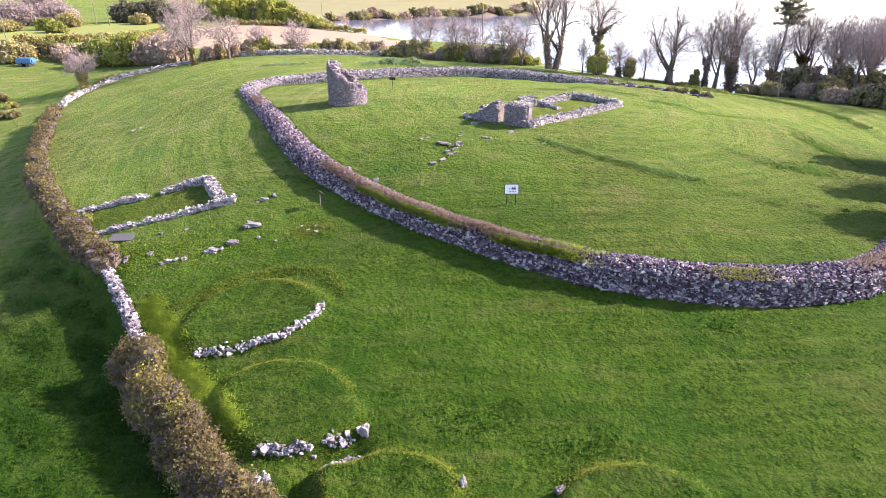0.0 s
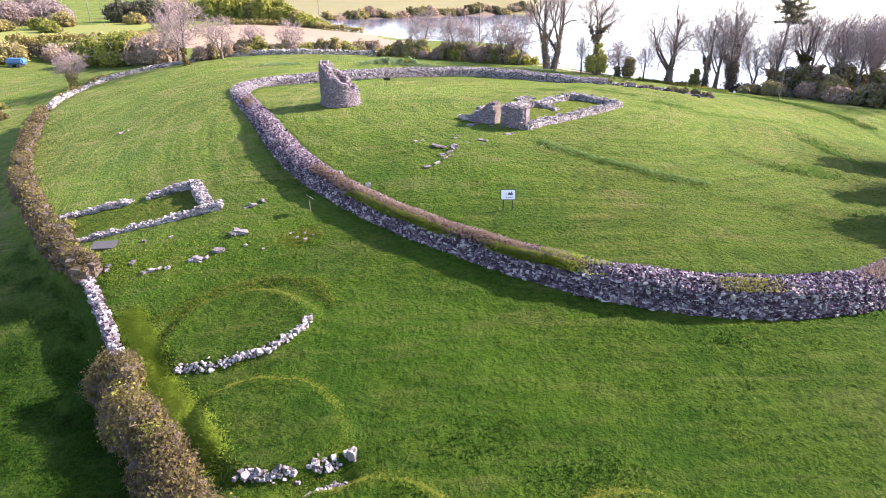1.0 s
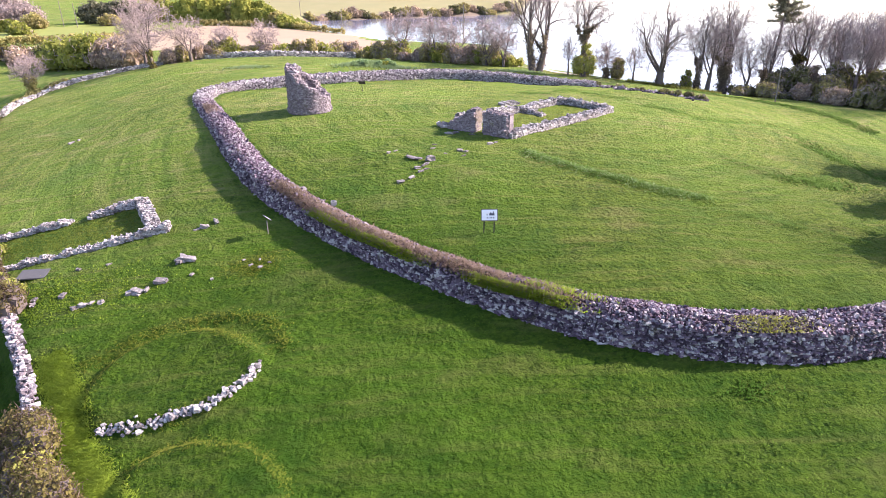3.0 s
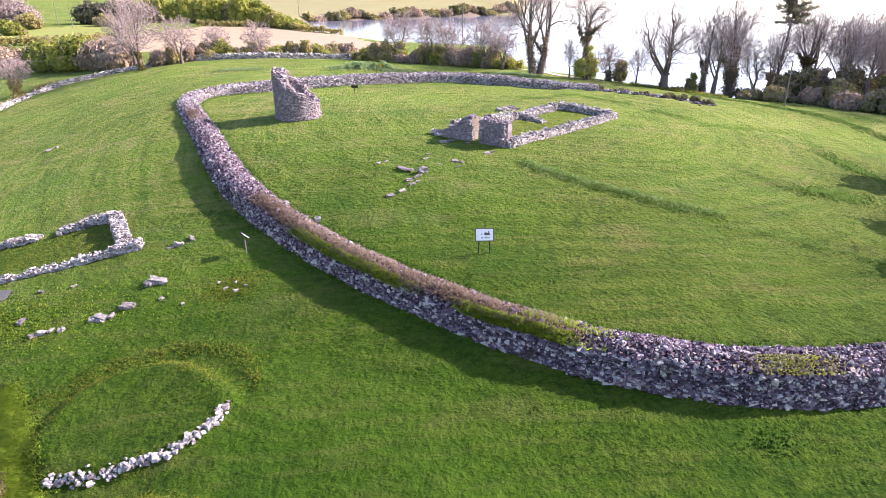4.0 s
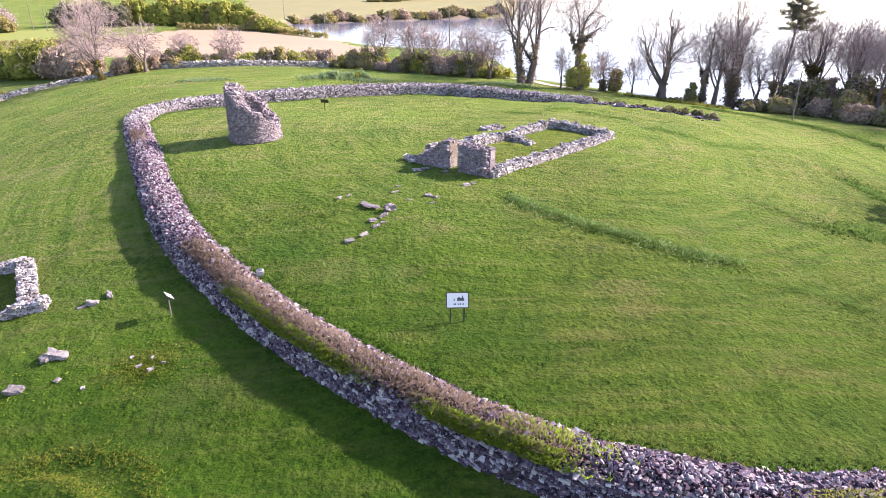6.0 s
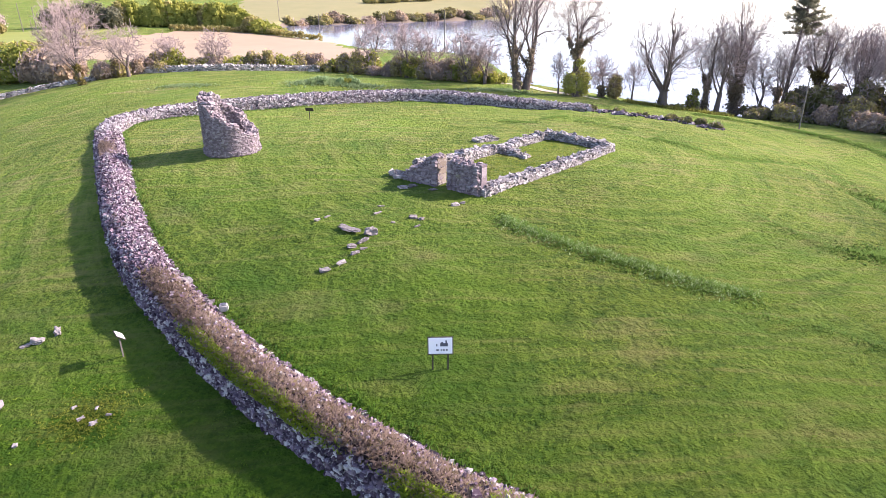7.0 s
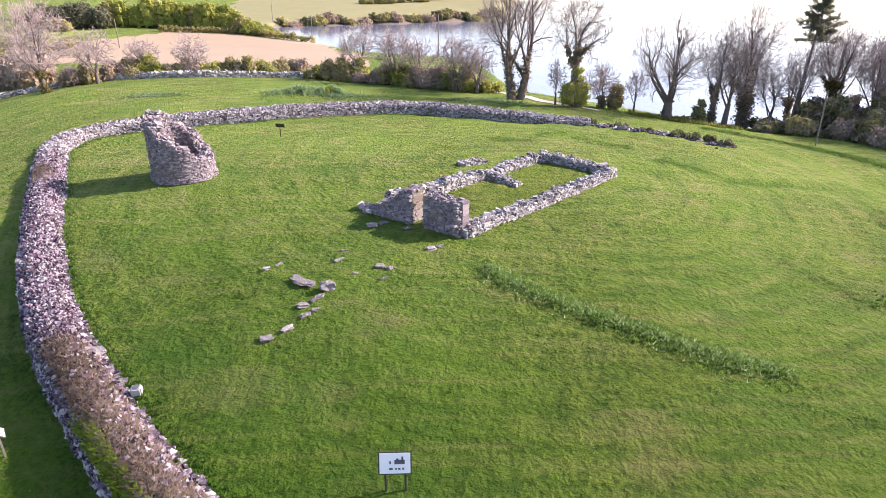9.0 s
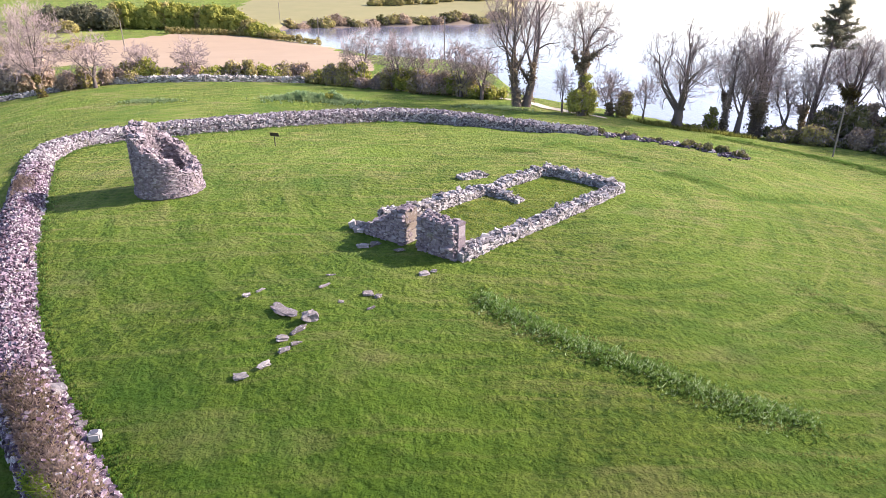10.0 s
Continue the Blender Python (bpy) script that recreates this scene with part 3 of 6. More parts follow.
def dry_wall(parent, path, width, low_left, low_right, top, mat, core_mat, stone=(0.30, 0.2), batter=0.12, rubble=1.0, single=300,
             key=None, loose=0.18, dome=0.08, faces=(True, True), rest_label="smaller stones of the wall", skip=None, top_mat=None, top_stone=None, bare=None, proud=0.045):
    """A rubble wall along a plan path. low_left, low_right, top: heights by place along it (arrays)."""
    d = np.gradient(path, axis=0)
    d /= np.linalg.norm(d, axis=1, keepdims=True)
    nrm = np.c_[-d[:, 1], d[:, 0]]
    s = np.r_[0, np.cumsum(np.linalg.norm(np.diff(path, axis=0), axis=1))]
    w2 = width / 2 - 0.06
    cols = []
    for off, z in ((w2 + batter, low_left - 0.4), (w2, top - 0.08), (0.0, top - 0.06 + dome), (-w2, top - 0.08), (-w2 - batter, low_right - 0.4)):
        cols.append(np.c_[path + nrm * off, z])
    v = np.stack(cols, 1)
    n, k = len(path), 5
    f = [(i * k + j, (i + 1) * k + j, (i + 1) * k + j + 1, i * k + j + 1) for i in range(n - 1) for j in range(k - 1)]
    f += [(i * k + 4, (i + 1) * k + 4, (i + 1) * k, i * k) for i in range(n - 1)]
    f += [(0, 1, 3, 4), ((n - 1) * k + 4, (n - 1) * k + 3, (n - 1) * k + 1, (n - 1) * k)]
    mesh_np("wall_core", v.reshape(-1, 3), f, core_mat, parent)
    work = Masonry()

    def sample(at):
        i = np.interp(at, s, np.arange(n))
        g = lambda arr: np.interp(i, np.arange(n), arr)  # noqa: E731
        t = np.array([g(d[:, 0]), g(d[:, 1]), 0.0])
        t /= np.linalg.norm(t)
        return np.array([g(path[:, 0]), g(path[:, 1])]), t, g(low_left), g(low_right), g(top)

    for side, on in zip((1, -1), faces):
        if not on:
            continue
        at, levels = 0.0, int(np.ceil((top - (low_left if side > 0 else low_right)).max() / (stone[1] * 0.8))) + 1
        for row in range(levels):
            at = rng.uniform(0, 0.2)
            while at < s[-1]:
                length = stone[0] * rng.lognormal(0, 0.35)
                p, t, ll, lr, tp = sample(at + length / 2)
                lo = ll if side > 0 else lr
                z = lo + stone[1] * 0.8 * (row + 0.35) + rng.normal(0, 0.025)
                at += length * 0.86
                if z > tp - 0.02 or (skip and skip(p, z)):
                    continue
                rise = (z - lo) / max(tp - lo, 0.1)
                nr = np.array([-t[1], t[0], 0.0]) * side
                c = np.r_[p, z] + nr * (width / 2 - 0.09 + batter * (1 - rise) + rng.normal(0, proud))
                work.lay(c, *turned(t, nr, UP, loose * 0.9), (length, min(1.0, stone[0] * 4.5) * rng.uniform(0.22, 0.34), stone[1] * rng.lognormal(0, 0.35)))
    for end, sign in ((0.0, -1), (s[-1], 1)):
        p, t, ll, lr, tp = sample(end)
        lo, nr = max(ll, lr), np.array([-t[1], t[0], 0.0])
        for row in range(int((tp - lo) / (stone[1] * 0.8)) + 1):
            z, off = lo + stone[1] * 0.8 * (row + 0.35), -width / 2 + 0.05
            while off < width / 2:
                length = stone[0] * rng.lognormal(0, 0.3)
                if z < tp - 0.02:
                    work.lay(np.r_[p, z] + nr * (off + length / 2) + t * sign * rng.normal(-0.04, 0.03), *turned(nr, -t, UP, loose * 0.5),
                             (length, 0.3, stone[1] * rng.lognormal(0, 0.2)))
                off += length * 0.9
    if top_mat:
        work.build(parent, mat, single, key, rest_label=rest_label)
        work, stone, single = Masonry(), top_stone or stone, 0
    across = max(2, int(width / (stone[0] * 0.66)))
    for j in range(across):
        at = rng.uniform(0, 0.3)
        off = (j + 0.5) / across - 0.5
        while at < s[-1]:
            length = stone[0] * rng.lognormal(0, 0.4) * 0.88
            p, t, ll, lr, tp = sample(at + length / 2)
            at += length * 0.88
            if rng.random() > rubble or (skip and skip(p, tp)) or (bare and bare(p) and rng.random() < 0.5):
                continue
            nr = np.array([-t[1], t[0], 0.0])
            c = np.r_[p, tp - 0.05 + dome * (1 - 4 * off * off) + rng.normal(0, 0.035)] + nr * (off * width + rng.normal(0, 0.04))
            a, b, e = turned(t, nr, UP, loose * 2.4)
            turn = rng.uniform(0, math.tau)
            a, b = a * math.cos(turn) + b * math.sin(turn), b * math.cos(turn) - a * math.sin(turn)
            work.lay(c, a, b, e, (length, length * rng.uniform(0.45, 0.9), stone[1] * rng.lognormal(0, 0.35)))
    work.build(parent, top_mat or mat, single, key, rest_label="loose stones of the wall top" if top_mat else rest_label)
    return work


def build_cashel():
    wall = thing("enclosure_wall", "long curving dry-stone enclosure wall of grey shale, partly overgrown", "wall")
    n = len(CASHEL)
    d = np.gradient(CASHEL, axis=0)
    d /= np.linalg.norm(d, axis=1, keepdims=True)
    nrm = np.c_[-d[:, 1], d[:, 0]]
    side = 0.9
    left, right = CASHEL + nrm * side, CASHEL - nrm * side
    zl, zr = land(*left.T), land(*right.T)
    inner = zr
    lift = np.interp(np.arange(n) / n, [0, 0.24, 0.38, 0.5, 0.62, 0.7, 0.9, 1.0], [0.30, 0.28, 0.3, 0.4, 0.75, 0.95, 0.95, 0.35])
    top = np.convolve(np.pad(inner + lift, 6, mode="edge"), np.ones(13) / 13, "valid") + 0.06 * np.sin(np.arange(n) * 0.7) * rng.uniform(0.3, 1, n)
    line, k = CASHEL - nrm * 0.12, int(np.argmin(np.hypot(CASHEL[:, 0] + 19.6, CASHEL[:, 1] - 64.5)))
    dry_wall(wall, line[:k + 1], 1.66, zl[:k + 1], zr[:k + 1], top[:k + 1] - 0.2, M_STONE, M_EARTH, (0.14, 0.09), 0.20, 1.0, 300,
             lambda c: abs(c[0] - 11) + abs(c[1] - 27.3) * 0.5, loose=0.22, dome=0.36, top_mat=M_TOP, top_stone=(0.105, 0.075),
             bare=lambda p: -8.4 < p[0] < 7.2 and p[1] < 44)
    # the far stretch is whiter with lichen
    dry_wall(wall, line[k:], 1.5, zl[k:], zr[k:], top[k:] - 0.12, M_FARWALL, M_EARTH, (0.15, 0.10), 0.15, 1.0, 0, None, loose=0.22, dome=0.22)
    return top


CASHEL_TOP = build_cashel()


# ---- vegetation helpers ----
def leaves(name, centres, radii, count, size, mat, parent, label="", shell=0.5, long=1.5, rise=0.0, seed=0):
    """A crown of many small leaves scattered through lumps."""
    r = np.random.default_rng(seed + 11)
    centres, radii = np.asarray(centres, float), np.asarray(radii, float)
    if radii.ndim == 1:
        radii = np.repeat(radii[:, None], 3, 1)
    weight = (radii[:, 0] * radii[:, 1] + radii[:, 0] * radii[:, 2] + radii[:, 1] * radii[:, 2])
    k = r.choice(len(centres), count, p=weight / weight.sum())
    d = r.normal(size=(count, 3))
    d /= np.linalg.norm(d, axis=1, keepdims=True)
    d[:, 2] = np.abs(d[:, 2]) * np.where(r.random(count) < 0.8, 1, -1)
    rad = r.uniform(shell, 1.0, count) ** 0.5 * (1 + 0.16 * r.normal(size=count))
    p = centres[k] + d * radii[k] * rad[:, None]
    nrm = d + r.normal(0, 0.7, (count, 3))
    nrm /= np.linalg.norm(nrm, axis=1, keepdims=True)
    u = np.cross(nrm, r.normal(size=(count, 3)))
    u[:, 2] += rise
    u /= np.linalg.norm(u, axis=1, keepdims=True)
    v = np.cross(nrm, u)
    s = (size * r.lognormal(0, 0.35, count))[:, None]
    a, b = u * s * long / 2, v * s / 2
    verts = np.stack([p - a, p + b + nrm * s * 0.12, p + a, p - b + nrm * s * 0.12], 1).reshape(-1, 3)
    ob = mesh_np(name, verts, np.arange(4 * count).reshape(-1, 4), mat, parent, label)
    return tagged(ob, kind="stuff")


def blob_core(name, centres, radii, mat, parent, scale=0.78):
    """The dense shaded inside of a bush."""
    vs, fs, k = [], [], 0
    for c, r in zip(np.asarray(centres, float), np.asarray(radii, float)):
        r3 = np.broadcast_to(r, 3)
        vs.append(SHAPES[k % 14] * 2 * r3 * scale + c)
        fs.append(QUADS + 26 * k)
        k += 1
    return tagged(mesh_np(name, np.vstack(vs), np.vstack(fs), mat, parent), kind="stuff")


def lumps(path, width, height, base, step=0.8, seed=0, vary=0.25):
    """Centres and radii of lumps along a hedge line."""
    r = np.random.default_rng(seed + 3)
    p = smooth_path(path, step) if len(path) > 2 else np.linspace(path[0], path[1], max(2, int(np.hypot(*np.subtract(path[1], path[0])) / step)))
    d = np.gradient(p, axis=0)
    d /= np.linalg.norm(d, axis=1, keepdims=True)
    c, rad = [], []
    for (x, y), (dx, dy) in zip(p, d):
        for _ in range(2):
            o = r.uniform(-0.28, 0.28) * width
            w, h = width * r.uniform(0.3, 0.45), height * r.uniform(1 - vary, 1 + vary)
            px, py = x - dy * o + r.normal(0, 0.15), y + dx * o
            c.append((px, py, surface1(px, py) + base + h * 0.45))
            rad.append((w, w, h * 0.55))
    return np.array(c), np.array(rad)


def tubes(segs):
    """Tapered tubes for branch segments, as vertex and quad arrays."""
    out_v, out_f, base = [], [], 0
    a = np.array([s[0] for s in segs])
    b = np.array([s[1] for s in segs])
    ra, rb = np.array([s[2] for s in segs]), np.array([s[3] for s in segs])
    for sides, pick in ((7, ra > 0.12), (5, (ra <= 0.12) & (ra > 0.045)), (3, ra <= 0.045)):
        if not pick.any():
            continue
        p, q, r0, r1 = a[pick], b[pick], ra[pick], rb[pick]
        d = q - p
        d /= np.linalg.norm(d, axis=1, keepdims=True) + 1e-9
        u = np.cross(d, np.array([0.31, 0.87, 0.11]))
        u /= np.linalg.norm(u, axis=1, keepdims=True) + 1e-9
        w = np.cross(d, u)
        ang = np.arange(sides) * math.tau / sides
        ring = u[:, None] * np.cos(ang)[None, :, None] + w[:, None] * np.sin(ang)[None, :, None]
        v = np.concatenate([p[:, None] + ring * r0[:, None, None], q[:, None] + ring * r1[:, None, None]], 1)
        n, j = len(p), np.arange(sides)
        f = np.stack([j, (j + 1) % sides, (j + 1) % sides + sides, j + sides], 1)[None] + (np.arange(n) * 2 * sides)[:, None, None]
        out_v.append(v.reshape(-1, 3))
        out_f.append(f.reshape(-1, 4) + base)
        base += n * 2 * sides
    return np.vstack(out_v), np.vstack(out_f)


def bare_tree(x, y, height, half, trunk_r, seed, label, forks=5, split=0.2, ivy=0.0, ivy_r=0.6, ivy_mat=None, lean=(0, 0), stems=1, fine=4, name="bare_tree",
              twig=0.012, open_=1.0, apart=0.5):
    """A leafless broadleaf tree: trunk, limbs that swing out and then up, a crown of twigs, and ivy where it climbs. half: half the crown's width."""
    r = np.random.default_rng(seed)
    z0 = surface1(x, y) - 0.15
    tree = thing(name, label, "tree")
    wood, crown, stem_pts = [], [], []

    def run(p, d, r0, r1, length, n, wander, lift, store):
        pts, drift = [p], r.normal(0, wander * 0.6, 3)
        for i in range(n):
            drift = 0.6 * drift + r.normal(0, wander * 0.8, 3)
            d = d + drift + np.array([0, 0, lift])
            d /= np.linalg.norm(d)
            q = pts[-1] + d * length / n
            store.append([pts[-1], q, r0 + (r1 - r0) * i / n, r0 + (r1 - r0) * (i + 1) / n])
            pts.append(q)
        return pts

    def side(d, angle):
        v = np.cross(d, r.normal(size=3))
        v /= np.linalg.norm(v) + 1e-9
        v[2] = abs(v[2]) * 0.3 + v[2] * 0.7
        return d * math.cos(angle) + v * math.sin(angle)

    def limb(p, d, r0, length, level):
        n = (10, 7, 5, 3)[level]
        lp = run(p, d, r0, max(r0 * (0.28, 0.3, 0.4, 0.6)[level], twig * 0.7), length, n, (0.10, 0.16, 0.2, 0.24)[level], (0.075, 0.03, 0.02, 0.02)[level], wood if level < 2 else crown)
        if level == 3:
            return lp
        kids = (8, 7, 6)[level] if fine > 3 else (7, 6, 5)[level]
        first = (0.3, 0.25, 0.2)[level]
        for j in range(kids):
            w = first + (1 - first) * (j + r.uniform(0.3, 1.0)) / kids
            i = min(max(int(round(w * n)), 1), n)
            along = lp[i] - lp[i - 1]
            limb(lp[i], side(along / np.linalg.norm(along), r.uniform(0.5, 1.1)), max(r0 * (0.40, 0.32, 0.45)[level] * (1.15 - 0.55 * w), twig),
                 length * (0.62, 0.55, 0.5)[level] * r.uniform(0.6, 1.1) * (1.3 - 0.55 * w), level + 1)
        return lp

    for st in range(stems):
        th = math.pi * st + 0.3
        off = apart * (stems > 1)
        p0 = np.array([x + off * math.cos(th), y + off * math.sin(th), z0])
        d0 = np.array([lean[0] + 0.25 * (stems > 1) * math.cos(th), lean[1], 1.0])
        pts = run(p0, d0 / np.linalg.norm(d0), trunk_r * 1.3, trunk_r * 0.85, height * split, 5, 0.03, 0.03, wood)
        stem_pts.append(pts)
        for k in range(forks):
            az = math.tau * (k + r.uniform(-0.25, 0.25)) / forks + st
            tilt = (0.15 if k == 0 else r.uniform(0.6, 1.5)) * open_
            ld = np.array([math.cos(az) * tilt, math.sin(az) * tilt, 1.0])
            lp = limb(pts[-1 - (k % 3) // 2], ld / np.linalg.norm(ld), trunk_r * (0.62 if k == 0 else r.uniform(0.34, 0.48)), height * (1 - split) * (0.66 if k == 0 else r.uniform(0.6, 0.85)), 0)
            stem_pts.append(lp[:7] if k % 2 == 0 else lp[:4])
    # bring the crown to its full height and width
    ends = np.array([q[1] for q in crown])
    root = np.array([x, y, z0])
    tall = height / (np.percentile(ends[:, 2], 99.7) - z0)
    wide = half / np.percentile(np.hypot(ends[:, 0] - x, ends[:, 1] - y), 90)
    grow = lambda q: root + (np.asarray(q) - root) * np.array([wide, wide, tall])  # noqa: E731
    v, f = tubes([(grow(a), grow(b), c, d) for a, b, c, d in wood])
    mesh_np("trunk", v, f, M_BARK, tree, "grey-brown trunk and main limbs", True)
    spray = [(grow(a), grow(b), c, d) for a, b, c, d in crown]
    # sprays of fine twigs that round the crown off
    nodes = np.array([grow(q[1]) for q in wood] + [q[1] for q in spray[::7]])
    nodes = nodes[nodes[:, 2] > z0 + height * max(split, 0.2)]
    lo = height * max(split + 0.05, 0.24)
    mid, rad = np.array([x + lean[0] * height * 0.5, y, z0 + (height + lo) / 2]), np.array([half * 1.06, half * 1.06, (height - lo) / 2])
    for _ in range((60 if fine > 3 else 32) * forks):
        d = r.normal(size=3)
        d /= np.linalg.norm(d)
        goal = mid + d * rad * r.uniform(0.25, 1.0) ** 0.45
        gap = goal - nodes
        k = int(np.argmin(np.linalg.norm(gap, axis=1) + 2.0 * np.maximum(-gap[:, 2], 0) * 0.5))
        a, way = nodes[k], gap[k]
        size = np.linalg.norm(way)
        if size > 0.3 * height or size < 0.15:
            continue
        bend = a + way * 0.5 + r.normal(0, 0.10, 3) * size - np.array([0, 0, 0.08 * size])
        spray += [(a, bend, twig * 1.6, twig * 1.2), (bend, goal, twig * 1.2, twig * 0.7)]
        for j in range(4):
            w = r.uniform(0.2, 1.0)
            st = bend + (goal - bend) * w
            e = st + (way / size * 0.5 + r.normal(0, 0.5, 3) + np.array([0, 0, 0.25])) * height * r.uniform(0.035, 0.075)
            spray.append((st, e, twig * 0.8, twig * 0.5))
    v, f = tubes(spray)
    tagged(mesh_np("crown", v, f, M_TWIG, tree, "leafless pinkish brown twigs"), kind="stuff")
    if ivy > 0:
        c, rad = [], []
        for pts in stem_pts:
            pts = np.array([grow(q) for q in pts])
            for a, b in zip(pts, pts[1:]):
                for w in (0.0, 0.33, 0.66):
                    q = a + (b - a) * w
                    up = (q[2] - z0) / (ivy * height)
                    if up < 1:
                        c.append(q + r.normal(0, 0.10, 3))
                        rad.append(ivy_r * r.uniform(0.65, 1.25) * (1.1 - 0.65 * up))
        leaves("ivy", c, np.array(rad)[:, None] * np.array([[1, 1, 1.2]]), int(12000 * max(ivy, 0.25) * max(0.7, ivy_r)), 0.13, ivy_mat or M_HEDGE, tree, "brown-green climbing ivy", 0.1, 1.5, seed=seed)
    return tree


def bush(x, y, rx, ry, h, seed, label, mat, count=1500, size=0.16, name="bush", twigs=0.25, core=True, base=0.0, category="bush"):
    r = np.random.default_rng(seed)
    ob = thing(name, label, category)
    c, rad = [], []
    for _ in range(max(6, int(rx * ry * 2.5 + h * 2.0))):
        a, q = r.uniform(0, math.tau), math.sqrt(r.random()) * 0.75
        px, py = x + rx * q * math.cos(a), y + ry * q * math.sin(a)
        hh = h * (1 - 0.5 * q * q) * r.uniform(0.55, 1.05)
        w = min(min(rx, ry) * r.uniform(0.35, 0.6), hh * 0.6)
        c.append((px, py, surface1(px, py) + base + max(hh - w * 0.9, hh * 0.35)))
        rad.append((w, w, w * r.uniform(0.8, 1.1)))
        c.append((px, py, surface1(px, py) + base + hh * 0.35))
        rad.append((w, w, hh * 0.4))
    c, rad = np.array(c), np.array(rad)
    leaves("foliage", c, rad, count, size, mat, ob, "", 0.35, 1.4, seed=seed)
    if twigs:
        leaves("twig_mass", c, rad * 1.1, int(count * twigs), size * 0.28, M_TWIG, ob, "bare brown twigs", 0.3, 9.0, 0.6, seed=seed + 1)
    if core:
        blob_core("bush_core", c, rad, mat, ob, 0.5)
    return ob


M_BLOCK = plain("pale_limestone", (0.30, 0.29, 0.275), (0.48, 0.46, 0.44), 6.0)


# ---- round tower stump ----
def build_tower():
    cx, cy, ro, ri = -8.95, 59.4, 1.73, 0.95
    z0 = surface1(cx, cy)
    tower = thing("round_tower", "broken stump of a medieval round tower in brown-grey stone", "tower ruin")
    r = np.random.default_rng(21)

    def top(th):
        return z0 + 2.45 - 1.25 * math.cos(th) + 0.05 * math.sin(th) + 0.13 * math.sin(5 * th + 1) * 0.6 + 0.08 * math.sin(11 * th)

    v, f, n = [], [], 72
    for i in range(n):
        th = math.tau * i / n
        c, s, t = math.cos(th), math.sin(th), top(th)
        for rad, z in ((ro + 0.06, z0 - 0.5), (ro - 0.08, t - 0.1), (ri + 0.08, t - 0.16), (ri + 0.05, z0 - 0.5)):
            v.append((cx + rad * c, cy + rad * s, z))
        for j in range(3):
            a, b = i * 4 + j, ((i + 1) % n) * 4 + j
            f.append((a, b, b + 1, a + 1))
    mesh_np("wall_core", v, f, M_MORTAR, tower)
    work = Masonry()
    for face, rad in ((1, ro), (-1, ri)):
        row = 0
        while row * 0.078 < 4.2:
            th = r.uniform(0, 0.2)
            stop = th + math.tau
            while th < stop:
                length = 0.13 * r.lognormal(0, 0.35)
                mid = th + length / rad / 2
                z = z0 + 0.08 + row * 0.078 + r.normal(0, 0.015)
                plinth = 0.09 if (face > 0 and z < z0 + 0.32) else 0.0
                if z < top(mid) - 0.05:
                    nr = np.array([math.cos(mid), math.sin(mid), 0]) * face
                    t = np.array([-math.sin(mid), math.cos(mid), 0]) * face
                    q = np.array([cx, cy, z]) + nr * face * rad * 1.0 - nr * 0.10 + nr * (plinth + r.normal(0, 0.015))
                    work.lay(q, *turned(t, nr, UP, 0.05), (length * 1.03, 0.24, 0.082 * r.lognormal(0, 0.25)))
                th += length / rad * 0.95
            row += 1
    for k in range(700):
        th, rad = r.uniform(0, math.tau), r.uniform(ri, ro)
        t = np.array([-math.sin(th), math.cos(th), 0])
        nr = np.array([math.cos(th), math.sin(th), 0])
        L = 0.19 * r.lognormal(0, 0.3)
        work.lay(np.array([cx, cy, top(th) - 0.06 + r.normal(0, 0.05)]) + nr * rad, *turned(t, nr, UP, 0.35), (L, L * 0.7, 0.12))
    work.build(tower, M_TOWER, 300, lambda c: c[1] - 0.4 * c[0], rest_label="coursed stones of the tower")


build_tower()


# ---- church ruin ----
def straight(a, b, step=0.25):
    n = max(2, int(np.hypot(*np.subtract(b, a)) / step) + 1)
    return np.linspace(a, b, n)


def ruin_wall(parent, a, b, width, tops, mat=None, single=300, stone=(0.16, 0.10), core=None, batter=0.05, rough=0.06):
    """A piece of ruined wall between two plan points; tops: heights over the ground at even places along it."""
    p = straight(a, b)
    z = surface(*p.T)
    h = np.interp(np.linspace(0, 1, len(p)), np.linspace(0, 1, len(tops)), tops) + rng.normal(0, rough, len(p))
    dry_wall(parent, p, width, z, z, z + h, mat or M_PALE, core or M_MORTAR, stone, batter, 1.0, single, lambda c: c[1], 0.11, 0.03, proud=0.02)


